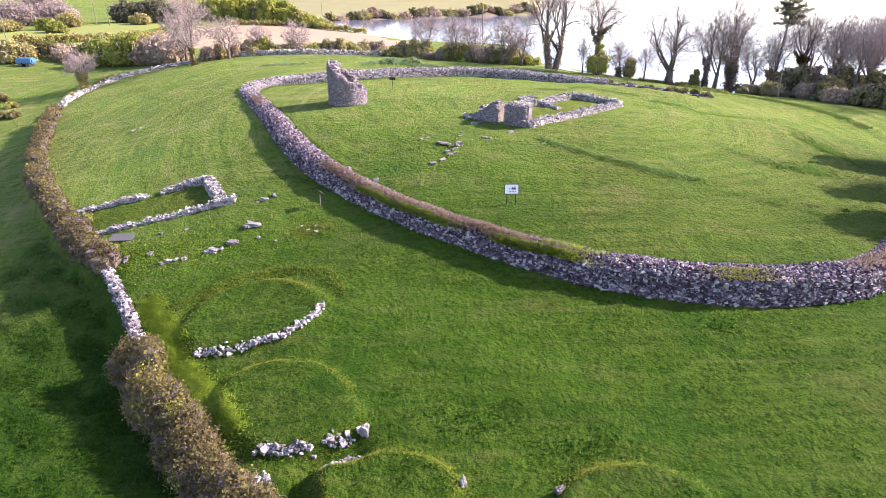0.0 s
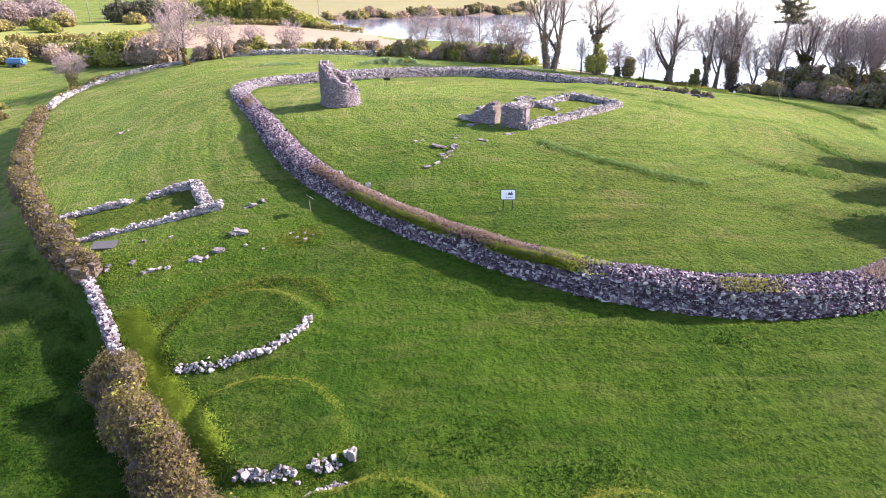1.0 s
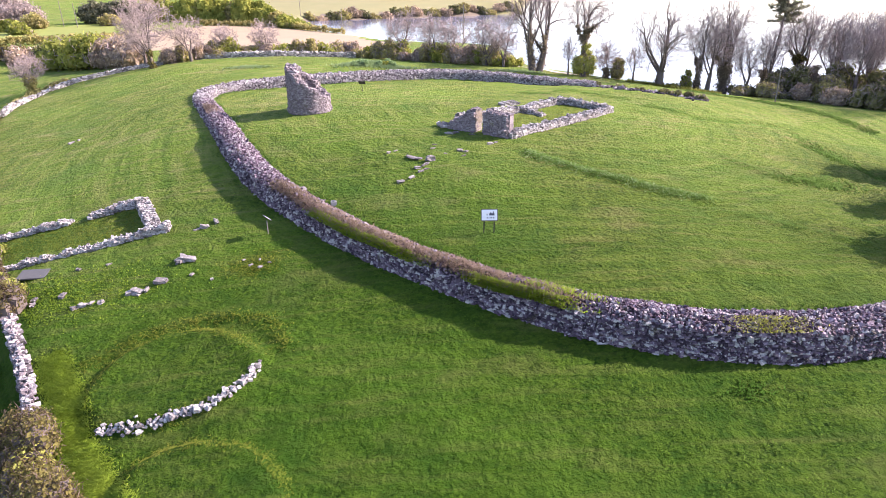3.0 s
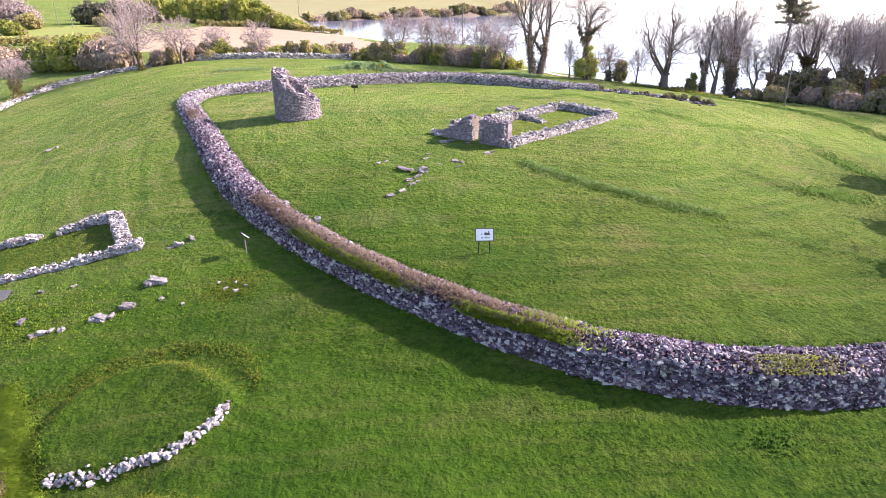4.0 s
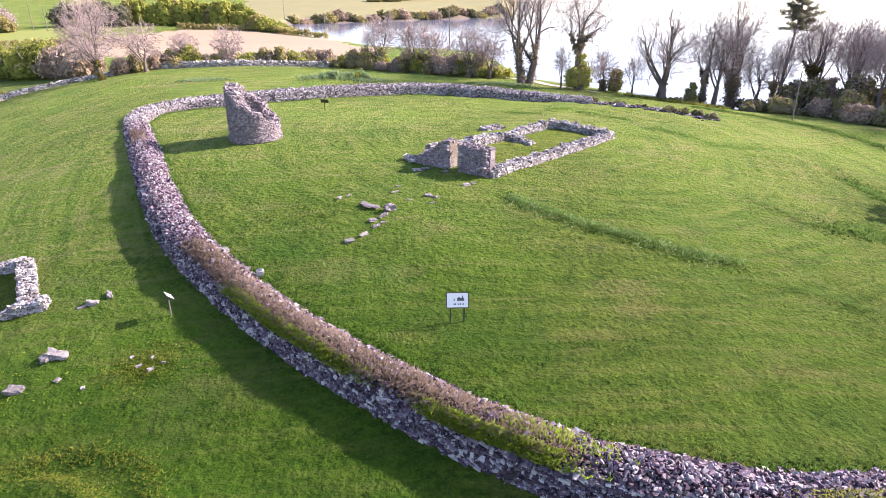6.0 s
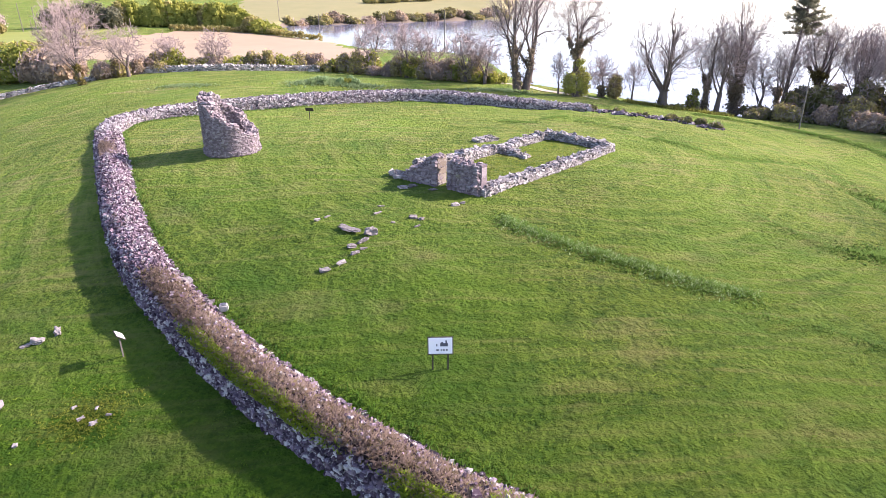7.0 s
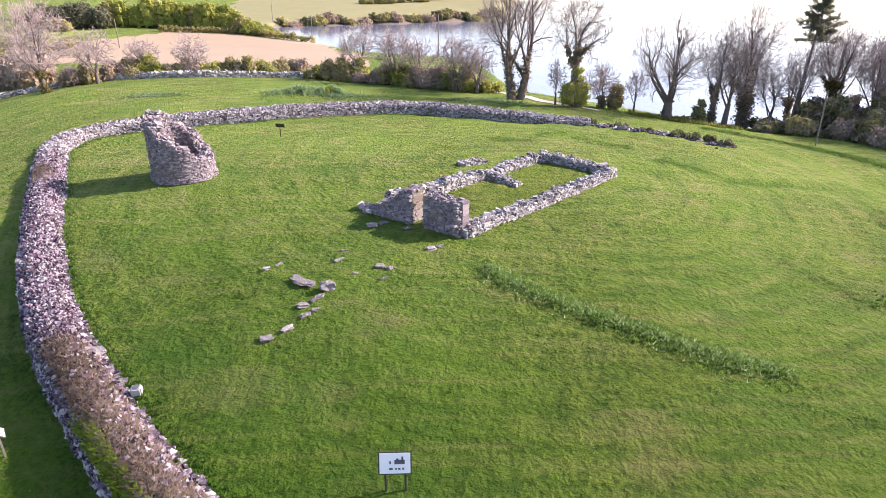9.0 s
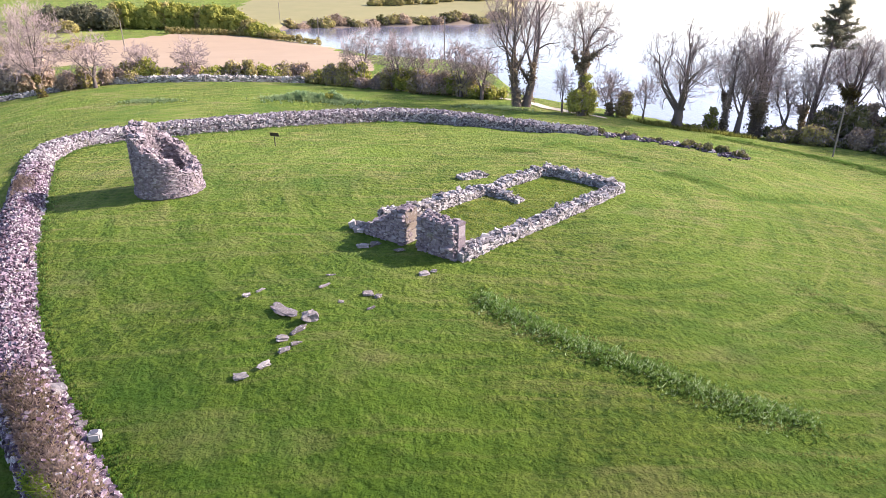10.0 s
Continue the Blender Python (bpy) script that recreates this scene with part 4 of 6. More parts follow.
def build_church():
    church = thing("church_ruin", "roofless stone church ruin with low walls and a doorway", "ruin")
    u, v = np.array([0.688, 0.726]), np.array([-0.80, 0.60])
    sw = np.array([6.9, 50.05])

    def at(a, b):
        return tuple(sw + u * a + v * b)

    def wall(name, a, b, width, tops, mat, **more):
        ob = new(name)
        ob.parent = church
        ruin_wall(ob, a, b, width, tops, mat, **more)

    wall("west_wall", at(0.35, 0.35), at(0.35, 2.15), 0.75, [1.6, 1.65, 1.55, 1.6, 1.55], M_TOWER, single=110, stone=(0.14, 0.09))
    wall("west_wall", at(0.35, 3.05), at(0.35, 5.35), 0.75, [1.6, 1.65, 1.25, 0.95, 0.7, 0.4], M_TOWER, single=110, stone=(0.14, 0.09))
    wall("south_wall", at(0.2, 0.1), at(15.0, 0.1), 0.65, [0.4, 0.45, 0.4, 0.42, 0.5, 0.42, 0.45, 0.42], M_PALE, single=120)
    wall("east_wall", at(15.0, 0.3), at(15.0, 5.0), 0.65, [0.45, 0.5, 0.55, 0.6, 0.55], M_PALE, single=80)
    wall("north_wall", at(14.6, 5.2), at(10.0, 5.1), 0.65, [0.55, 0.5, 0.45, 0.4, 0.3], M_PALE, single=70)
    wall("north_wall", at(9.0, 5.2), at(0.9, 5.1), 0.7, [0.35, 0.45, 0.5, 0.6, 0.8, 1.0], M_PALE, single=90)
    wall("cross_wall", at(8.9, 5.0), at(8.9, 2.9), 0.6, [0.35, 0.3, 0.25], M_PALE, single=40)
    wall("wall_stub", at(9.9, 7.6), at(11.6, 7.3), 0.6, [0.2, 0.3, 0.2], M_PALE, single=40)
    heap = [at(0.15, 5.2), at(0.35, 5.7), at(0.2, 6.3)]
    stone_row("rubble_heap", "low heap of pale rubble at the ruined wall's end", heap, 0.26, 2, 36, "stones", spread=0.2, single=30)
    # dressed jamb stones at the doorway and the standing corner
    for (a, b), h, wide in (((0.35, 3.02), 1.65, 0.78), ((0.35, 2.18), 1.6, 0.7), ((0.35, 0.24), 1.72, 0.5)):
        x, y = at(a, b)
        z, top = surface1(x, y), 0.0
        k = 0
        while top < h - 0.02:
            hh = min(h - top, (0.62, 0.4, 0.55)[k % 3])
            m = Matrix.Rotation(math.atan2(u[1], u[0]) + rng.normal(0, 0.015), 4, "Z")
            bm = box_bm(wide + 0.03 * (k % 2), 0.26 + 0.02 * (k % 2), hh - 0.006, (x, y, z + top + hh / 2), 0.025, turn=m)
            part("jamb_stone", bm, M_TOWER if wide < 0.6 else M_JAMB, church, "squared pale brown stone block")
            top += hh
            k += 1


# ---- lesser stone remains ----
def loose_stone(x, y, sx, sy, sz, seed, label="grey stone lying in the grass", name="stone", mat=None, turn=None, sink=0.3, tilt=0.1):
    r = np.random.default_rng(seed)
    bm = bmesh.new()
    bmesh.ops.create_cube(bm, size=1.0)
    bmesh.ops.subdivide_edges(bm, edges=bm.edges[:], cuts=3, use_grid_fill=True)
    k = r.uniform(0, 50)
    for vert in bm.verts:
        p = vert.co.copy()
        out = p.normalized()
        edge = sorted((abs(p.x), abs(p.y), abs(p.z)))[1]
        p = p * (1 - 0.35 * max(0.0, edge - 0.2)) + out * (0.34 * noise.noise(out * 1.3 + Vector((k, k * 0.3, 0))) + 0.16 * noise.noise(p * 4 + Vector((k, 0, k))))
        vert.co = p
    m = Matrix.Translation((x, y, surface1(x, y) + sz * (0.5 - sink))) @ Euler((r.normal(0, tilt), r.normal(0, tilt), r.uniform(0, math.tau) if turn is None else turn)).to_matrix().to_4x4()
    bmesh.ops.transform(bm, matrix=m @ Matrix.Diagonal((sx, sy, sz, 1)), verts=bm.verts)
    return tagged(part(name, bm, mat or M_SLAB), label, "stone", "stones in the meadow")


def stone_row(name, label, path, size, heap, seed, category="wall", mat=None, single=150, spread=0.25):
    """A low line of tumbled stones."""
    r = np.random.default_rng(seed)
    ob = thing(name, label, category)
    p = smooth_path(path, size * 0.62)
    work = Masonry()
    for x, y in p:
        for lvl in range(heap):
            for _ in range(3):
                L = size * r.lognormal(0, 0.35)
                a = r.uniform(0, math.tau)
                px, py = x + r.normal(0, spread), y + r.normal(0, spread)
                t = np.array([math.cos(a), math.sin(a), 0])
                n = np.array([-math.sin(a), math.cos(a), 0])
                work.lay((px, py, surface1(px, py) + size * (0.2 + 0.5 * lvl)), *turned(t, n, UP, 0.3), (L, L * r.uniform(0.55, 0.9), L * r.uniform(0.45, 0.75)))
    work.build(ob, mat or M_PALE, single, None, rest_label="smaller stones of the row")
    return ob


build_church()


def build_remains():
    stone_row("hut_footing", "low curved stone footing of a round hut, lichen-white, in turf", [(-12.2, 25.9), (-10.6, 25.75), (-9.2, 25.95), (-7.9, 26.2), (-6.6, 27.0), (-6.1, 28.0)], 0.13, 1, 31, spread=0.09)
    stone_row("hut_footing", "short line of pale stones edging a grassy platform", [(-7.3, 19.55), (-6.3, 19.4), (-5.3, 19.35)], 0.14, 1, 32, spread=0.1)
    stone_row("hut_footing", "tumbled stones at the edge of a grassy platform", [(-4.6, 19.55), (-4.2, 19.8), (-3.6, 19.95)], 0.15, 1, 33, spread=0.16)
    stone_row("hut_footing", "few small stones beside a sunken path", [(-4.7, 18.6), (-4.1, 18.9), (-3.4, 19.15)], 0.15, 1, 34, spread=0.08)
    stone_row("field_wall_end", "broken pale end of a stone field wall", [(-8.3, 17.35), (-7.6, 17.75), (-7.0, 18.2)], 0.17, 3, 35, spread=0.16)
    loose_stone(-3.15, 20.0, 0.34, 0.3, 0.55, 1, "upright white boulder at the platform's edge", "boulder", sink=0.15)
    loose_stone(0.72, 17.2, 0.24, 0.18, 0.45, 2, "small upright white stone in grass", sink=0.2)
    loose_stone(4.15, 16.8, 0.35, 0.2, 0.35, 3, "pale stone on a grassy bank")
    # rectangular hut by the hedge
    hut = thing("hut_ruin", "low rectangular stone foundation of a hut", "ruin")
    for name, a, b, tops, w in (("south_wall", (-24.6, 39.2), (-14.4, 40.5), [0.35, 0.5, 0.45, 0.5, 0.6, 0.7], 0.6), ("east_wall", (-15.2, 40.6), (-17.6, 44.7), [0.7, 0.75, 0.8, 0.75], 0.8),
                                ("north_wall", (-17.8, 44.8), (-20.9, 44.4), [0.75, 0.6, 0.5], 0.75), ("north_wall", (-22.2, 44.2), (-27.4, 43.8), [0.5, 0.6, 0.5, 0.45], 0.75)):
        ob = new(name)
        ob.parent = hut
        ruin_wall(ob, a, b, w - 0.08, [t - 0.28 for t in tops], M_PALE, 90)
    r = np.random.default_rng(9)
    for k, (x, y, s) in enumerate([(-12.1, 36.8, 0.8), (-12.4, 36.7, 0.5), (-12.9, 35.2, 0.6), (-13.9, 34.5, 0.7), (-14.3, 34.4, 0.4), (-13.5, 34.7, 0.4), (-19.6, 35.1, 0.4), (-19.5, 34.7, 0.35),
                                   (-18.1, 35.1, 0.4), (-16.9, 33.9, 0.4), (-16.5, 34.05, 0.45), (-16.1, 34.1, 0.35), (-15.6, 34.05, 0.4), (-12.2, 40.4, 0.6), (-11.7, 41.0, 0.45), (-12.6, 40.2, 0.35),
                                   (-7.8, 35.6, 0.26), (-10.2, 35.0, 0.22), (-8.4, 35.9, 0.22), (-8.0, 36.3, 0.2), (-7.4, 35.9, 0.18), (-8.9, 36.5, 0.2), (-16.7, 37.6, 0.3), (-18.4, 37.5, 0.35), (-30.9, 61.5, 0.5), (-30.2, 61.7, 0.3), (-11.4, 35.5, 0.25)]):
        loose_stone(x, y, s * r.uniform(0.7, 1.15), s * r.uniform(0.5, 0.75), s * r.uniform(0.35, 0.5), 50 + k)
    # graves and slabs by the church
    graves = [(0.05, 46.35, 1.75, 0.75, 0.16, -0.75, "long flat grey grave slab"), (1.15, 45.65, 0.75, 0.6, 0.55, 0.4, "rounded dark boulder at a slab's end"),
                                                    (0.85, 45.0, 0.85, 0.3, 0.2, 0.7, "narrow stone kerb in the grass"), (0.35, 44.6, 0.6, 0.4, 0.2, 0.3, "low grey stone by a grave"), (0.55, 43.9, 0.55, 0.3, 0.2, 0.6, "narrow stone kerb in the grass"),
                                                    (0.95, 44.25, 0.6, 0.18, 0.14, 0.6, "narrow stone kerb in the grass"), (0.0, 43.25, 0.55, 0.28, 0.2, 0.6, "pale stone in a row"), (-0.7, 42.8, 0.65, 0.36, 0.24, 0.2, "pale stone in a row")]
    graves += [(-1.65, 47.5, 0.4, 0.2, 0.2, 0.5, "small stone lying in grass"), (-1.2, 47.9, 0.5, 0.14, 0.12, 0.9, "small flat stone in grass"), (1.4, 48.1, 0.8, 0.2, 0.12, 0.9, "half buried stone in grass"), (1.5, 49.0, 0.5, 0.15, 0.1, 0.2, "half buried stone in grass"),
                                                    (3.2, 47.2, 0.6, 0.3, 0.24, 0.2, "small stone of a low heap"), (3.6, 47.1, 0.4, 0.3, 0.2, 0.8, "small stone of a low heap"), (3.4, 46.2, 0.45, 0.15, 0.12, 0.6, "half buried stone in grass"), (2.2, 46.7, 0.3, 0.2, 0.12, 0.1, "half buried stone in grass"),
                                                    (5.4, 49.0, 0.6, 0.35, 0.2, 0.3, "low stones in grass"), (5.8, 49.2, 0.35, 0.3, 0.16, 0.3, "low stones in grass"), (2.6, 51.75, 0.7, 0.4, 0.26, 0.2, "pale stone outside the church"),
                                                    (3.1, 52.0, 0.7, 0.35, 0.26, 0.6, "pale stone outside the church"), (4.3, 51.2, 0.7, 0.4, 0.1, 0.6, "flat slab in shade")]
    for k, (x, y, sx, sy, sz, a, lab) in enumerate(graves):
        loose_stone(x, y, sx * 0.72, sy * 0.72, sz * 0.68, 90 + k, lab, "grave_slab" if k == 0 else "stone", turn=a, sink=0.2, tilt=0.12)
    # slate slab, squared block with a hole, step stones
    slab = thing("slate_slab", "dark slate information slab lying on the grass", "slab")
    m = Matrix.Rotation(0.12, 4, "Z") @ Matrix.Rotation(0.12, 4, "X")
    part("slab", box_bm(1.5, 1.0, 0.1, (-21.1, 37.75, surface1(-21.1, 37.75) + 0.12), 0.02, turn=m), M_SLATE, slab)
    part("footing", box_bm(1.3, 0.8, 0.1, (-21.1, 37.75, surface1(-21.1, 37.75) + 0.02), 0.02), M_PALE, slab)
    block = thing("hollowed_block", "small white squared stone with a round hollow", "stone")
    z = surface1(-4.55, 40.65)
    bm = box_bm(0.34, 0.3, 0.3, (-4.55, 40.65, z + 0.14), 0.04, turn=Matrix.Rotation(0.2, 4, "Z"))
    part("block", bm, M_BLOCK, block)
    bm = bmesh.new()
    bmesh.ops.create_cone(bm, cap_ends=True, segments=16, radius1=0.11, radius2=0.12, depth=0.02, matrix=Matrix.Translation((-4.55, 40.65, z + 0.292)))
    part("hollow", bm, M_PRINT, block, "dark round hollow")
    for k, (x, y, s) in enumerate([(-6.85, 42.75, 0.6), (-6.6, 42.1, 0.55), (-5.9, 41.2, 0.4), (-5.3, 41.3, 0.3), (-5.5, 40.7, 0.3)] ):
        loose_stone(x, y, s, s * 0.75, s * 0.7, 130 + k, "pale squared stone against the enclosure wall")


build_remains()


# ---- signs ----
def sign(x, y, turn, width, height, post_h, posts, tilt, name, label, face=None, post_mat=None, bars=True):
    z = surface1(x, y)
    ob = thing(name, label, "sign")
    base = Matrix.Translation((x, y, z)) @ Matrix.Rotation(turn, 4, "Z")
    for px in ((-0.3 * width, 0.3 * width) if posts == 2 else (0.0,)):
        part("post", box_bm(0.055, 0.055, post_h + 0.3, base @ Vector((px, 0.03, (post_h - 0.3) / 2)), 0.006, turn=Matrix.Rotation(turn, 4, "Z")), post_mat or M_WOOD, ob)
    pm = base @ Matrix.Translation((0, 0, post_h + height * 0.42)) @ Matrix.Rotation(-tilt, 4, "X")
    panel = part("panel", box_bm(width, 0.035, height, (0, 0, 0), 0.006), M_WOOD, ob, "dark framed panel")
    panel.data.transform(pm)
    sheet = part("sheet", box_bm(width - 0.07, 0.012, height - 0.07, (0, -0.022, 0), 0.003), face or M_PANEL, panel, "white printed sheet")
    sheet.data.transform(pm)
    if bars:
        for bx, bz, bw, bh in ((0.12, 0.03, 0.26, 0.10), (0.19, 0.10, 0.05, 0.12), (0.06, 0.09, 0.06, 0.05), (-0.12, 0.02, 0.04, 0.07), (-0.1, -0.13, 0.09, 0.045), (0.03, -0.13, 0.05, 0.04), (0.11, -0.13, 0.06, 0.045), (0.21, -0.13, 0.05, 0.05)):
            b = part("print", box_bm(bw * width / 0.85, 0.006, bh * height / 0.55, (bx * width / 0.85, -0.030, bz * height / 0.55), 0), M_PRINT, panel, "dark printed picture and text bars")
            b.data.transform(pm)
    return ob


sign(4.16, 36.0, 0.0, 0.88, 0.62, 0.72, 2, 0.35, "information_sign", "white information panel on two dark posts in the grass")
sign(-5.62, 70.85, 2.9, 0.7, 0.34, 0.72, 1, 0.5, "information_sign", "small dark sign on one post, seen from behind", bars=False)
sign(-8.1, 39.0, 2.2, 0.55, 0.4, 0.78, 1, 0.85, "information_sign", "small slanted white panel on a thin post beside the wall", post_mat=M_POLE)


# ---- plants on the enclosure wall ----
def tufts(name, pts, height, blades, width, mat, parent=None, label="", spread=0.6, seed=0):
    """Many small tufts: each a fan of bent, tapering blades."""
    r = np.random.default_rng(seed + 5)
    pts = np.asarray(pts, float)
    n = len(pts)
    p = np.repeat(pts, blades, 0)
    m = n * blades
    a = r.uniform(0, math.tau, m)
    h = np.repeat(height * r.lognormal(0, 0.3, n), blades) * r.uniform(0.6, 1.15, m)
    lean = r.uniform(0.15, 1.0, m) * spread
    out = np.c_[np.cos(a), np.sin(a), np.zeros(m)]
    side = np.c_[-np.sin(a), np.cos(a), np.zeros(m)] * (width * r.uniform(0.7, 1.3, m))[:, None]
    foot = p + out * (h * 0.15)[:, None]
    tip = p + out * (h * lean)[:, None] + np.c_[np.zeros((m, 2)), h]
    v = np.stack([foot + side / 2, foot - side / 2, tip], 1)
    face = np.cross(v[:, 1] - v[:, 0], v[:, 2] - v[:, 0])
    down = face[:, 2] < 0
    v[down] = v[down][:, [1, 0, 2]]
    ob = mesh_np(name, v.reshape(-1, 3), np.arange(3 * m).reshape(-1, 3), mat, parent, label, True)
    soft = np.repeat(out * 0.25 + r.normal(0, 0.22, (m, 3)) + np.array([0, 0, 1.0]), 3, 0)
    soft /= np.linalg.norm(soft, axis=1, keepdims=True)
    ob.data.normals_split_custom_set_from_vertices(soft.tolist())
    return tagged(ob, kind="stuff")


def on_wall(lo, hi, count, across, seed):
    """Random places on the wall's top; lo, hi: how far along; across: from the outer (1) to the inner (-1) edge."""
    r = np.random.default_rng(seed)
    i = (r.uniform(min(lo, hi), max(lo, hi), count) + r.normal(0, 0.005, count)) * (len(CASHEL) - 1)
    k = np.arange(len(CASHEL))
    d = np.gradient(CASHEL, axis=0)
    d /= np.linalg.norm(d, axis=1, keepdims=True)
    o = r.uniform(across[0], across[1], count) * 0.88
    x = np.interp(i, k, CASHEL[:, 0]) - np.interp(i, k, d[:, 1]) * o
    y = np.interp(i, k, CASHEL[:, 1]) + np.interp(i, k, d[:, 0]) * o
    return np.c_[x, y, np.interp(i, k, CASHEL_TOP) + 0.17 - 0.5 * o * o]


def nearest(x, y):
    return float(np.argmin(np.hypot(CASHEL[:, 0] - x, CASHEL[:, 1] - y)) / (len(CASHEL) - 1))


s0, s1, s2, s3 = nearest(7.0, 29), nearest(-8.2, 43), nearest(2.0, 32.5), nearest(-5.0, 39.3)
cover = thing("wall_top_plants", "brown dead bracken and grass growing on the wall top", "plants", kind="stuff")
tufts("bracken", on_wall(s0, s1, 7500, (-0.97, 0.7), 1), 0.08, 4, 0.045, M_STRAW, cover, "dry brown bracken", 2.2, 1)
tufts("dry_grass", on_wall(s0, s1, 1200, (-0.9, 0.9), 12), 0.08, 4, 0.035, M_HEDGE, cover, "olive dry grass", 2.0, 4)
tufts("bright_grass", on_wall(s0, nearest(3.5, 31), 1900, (0.36, 0.95), 2), 0.075, 4, 0.05, M_BRIGHT, cover, "yellow-green grass along the outer edge", 1.9, 2)
tufts("bright_grass", on_wall(nearest(0.6, 33.6), s3, 2100, (0.38, 0.95), 3), 0.075, 4, 0.05, M_BRIGHT, cover, "yellow-green grass along the outer edge", 1.9, 3)
tufts("bright_grass", on_wall(nearest(7.6, 28.6), nearest(5.6, 29.6), 500, (-1.0, 0.2), 6), 0.1, 4, 0.05, M_BRIGHT, cover, "", 1.2, 5)
tufts("mossy_tuft", on_wall(nearest(15.2, 26.9), nearest(13.4, 26.9), 700, (0.0, 0.9), 4), 0.05, 4, 0.03, M_GORSE, cover, "yellowish moss and grass patch", 2.0, 6)
tufts("mossy_tuft", on_wall(nearest(-17, 59), nearest(-18, 61), 350, (-0.6, 0.6), 5), 0.14, 4, 0.045, M_STRAW, cover, "dry grass patch", 1.2, 7)
tufts("mossy_tuft", on_wall(nearest(20.6, 27.8), nearest(23, 29.3), 400, (-0.9, 0.6), 8), 0.15, 4, 0.045, M_STRAW, cover, "dry grass patch", 1.2, 8)


# ---- hedges and walls round the site ----
def hedge(name, label, path, width, height, count, size, mat, seed, twig=0.5, base=0.0, step=0.7, leaf_label=""):
    ob = thing(name, label, "hedge")
    c, rad = lumps(path, width, height, base, step, seed)
    leaves("foliage", c, rad, count, size, mat, ob, leaf_label, 0.45, 1.4, seed=seed)
    if twig:
        leaves("twig_mass", c, rad * 1.08, int(count * twig), size * 0.3, M_BRAMBLE, ob, "bare brown twigs", 0.55, 8.0, 0.8, seed=seed + 1)
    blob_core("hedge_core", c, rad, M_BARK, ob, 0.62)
    return ob


def build_bounds():
    h = hedge("hedge", "thick brown hawthorn hedge with olive leaves along the field edge", [(-4.6, 12.8), (-6.7, 16.0), (-9.3, 18.8), (-11.65, 21.4), (-13.75, 23.9), (-15.45, 26.1)], 2.05, 1.75, 76000, 0.085, M_HEDGE, 1, 0.5, -0.35, 0.5)
    c, rad = lumps([(-9.7, 18.9), (-11.8, 21.6), (-13.7, 24.2)], 1.8, 1.75, -0.3, 1.2, 44)
    leaves("yellowing_foliage", c[::2], rad[::2], 1600, 0.07, M_GORSE, h, "yellow-green leaves", 0.6, seed=45)
    wall = thing("field_wall", "white-lichened dry-stone field wall between hedges", "wall")
    p = smooth_path([(-15.3, 26.9), (-16.3, 28.3), (-17.6, 30.2), (-19.2, 32.4), (-20.4, 34.0)], 0.3)
    d = np.gradient(p, axis=0)
    d /= np.linalg.norm(d, axis=1, keepdims=True)
    n = np.c_[-d[:, 1], d[:, 0]]
    zl, zr = land(*(p + n * 1.3).T), land(*(p - n * 0.5).T)
    dry_wall(wall, p, 0.4, zl - 0.1, zr, zr + 0.08, M_FARWALL, M_EARTH, (0.19, 0.12), 0.15, 1.0, 300, lambda q: q[1], 0.2)
    hedge("hedge", "brown thorn hedge running down to the lower field", [(-20.4, 34.2), (-23.0, 36.9), (-26.4, 40.8), (-31.0, 46.4), (-36.8, 54.5), (-41.0, 62.0), (-45.0, 70.5), (-48.4, 78.0)], 1.7, 1.35, 30000, 0.12, M_HEDGE, 2, 0.6, -0.2, 0.7)
    for k, (x, y, a) in enumerate(((-21.6, 36.3, 1.1), (-26.3, 41.6, 1.2), (-23.2, 37.6, 0.7))):
        bush(x, y, a, a, 1.0, 60 + k, "bright yellow-green gorse clump in the hedge", M_GORSE, 2200, 0.1, "gorse_bush", 0.1)
    wall2 = thing("field_wall", "pale low stone wall bounding the far meadow", "wall")
    p = smooth_path([(-48.8, 80.0), (-50.2, 86), (-49.6, 93.5), (-46.8, 97.8), (-41.5, 100.6), (-37.8, 101.6)], 0.5)
    z = land(*p.T)
    dry_wall(wall2, p, 0.7, z - 0.5, z, z + 0.35, M_WHITE, M_EARTH, (0.28, 0.18), 0.1, 1.0, 120, lambda q: q[0] * -1, 0.2)
    back = thing("field_wall", "pale stone wall in front of the shrubs", "wall")
    p = smooth_path([(-38.5, 104.5), (-30, 104.3), (-22, 104.6), (-16.5, 106.5), (-10.5, 108.5)], 0.5)
    z = land(*p.T)
    dry_wall(back, p, 0.6, z, z, z + 0.6, M_WHITE, M_EARTH, (0.3, 0.2), 0.1, 1.0, 120, lambda q: q[1], 0.2)
    low = thing("bank_grass", "rough grass along a low bank before the trees", "grass", kind="stuff")
    p = RIDGES[7]
    q = p[rng.integers(len(p), size=3500)] + rng.normal(0, 0.38, (3500, 2))
    tufts("rough_grass", np.c_[q, surface(*q.T) + 0.03], 0.1, 4, 0.05, M_LUSH, low, "rough grass over the bank")
    # collapsed end of the enclosure wall
    end = stone_row("tumbled_wall", "collapsed grassy stretch of the enclosure wall", [(20.8, 79.4), (23.5, 78.2), (26.5, 76.8), (29.0, 75.4), (30.6, 73.4)], 0.26, 1, 61, mat=M_STONE, spread=0.5)
    for k, (x, y, a, h) in enumerate(((25.2, 77.4, 1.0, 0.4), (27.8, 76.3, 1.5, 0.55), (29.5, 75.2, 1.5, 0.7), (30.8, 73.9, 0.8, 0.8), (20.4, 80.2, 1.6, 0.5), (23.0, 79.2, 1.2, 0.35))):
        bush(x, y, a, a * 0.7, h, 70 + k, "low dark bramble on the collapsed wall", M_IVY, 700, 0.14, "bramble", 0.2)


build_bounds()


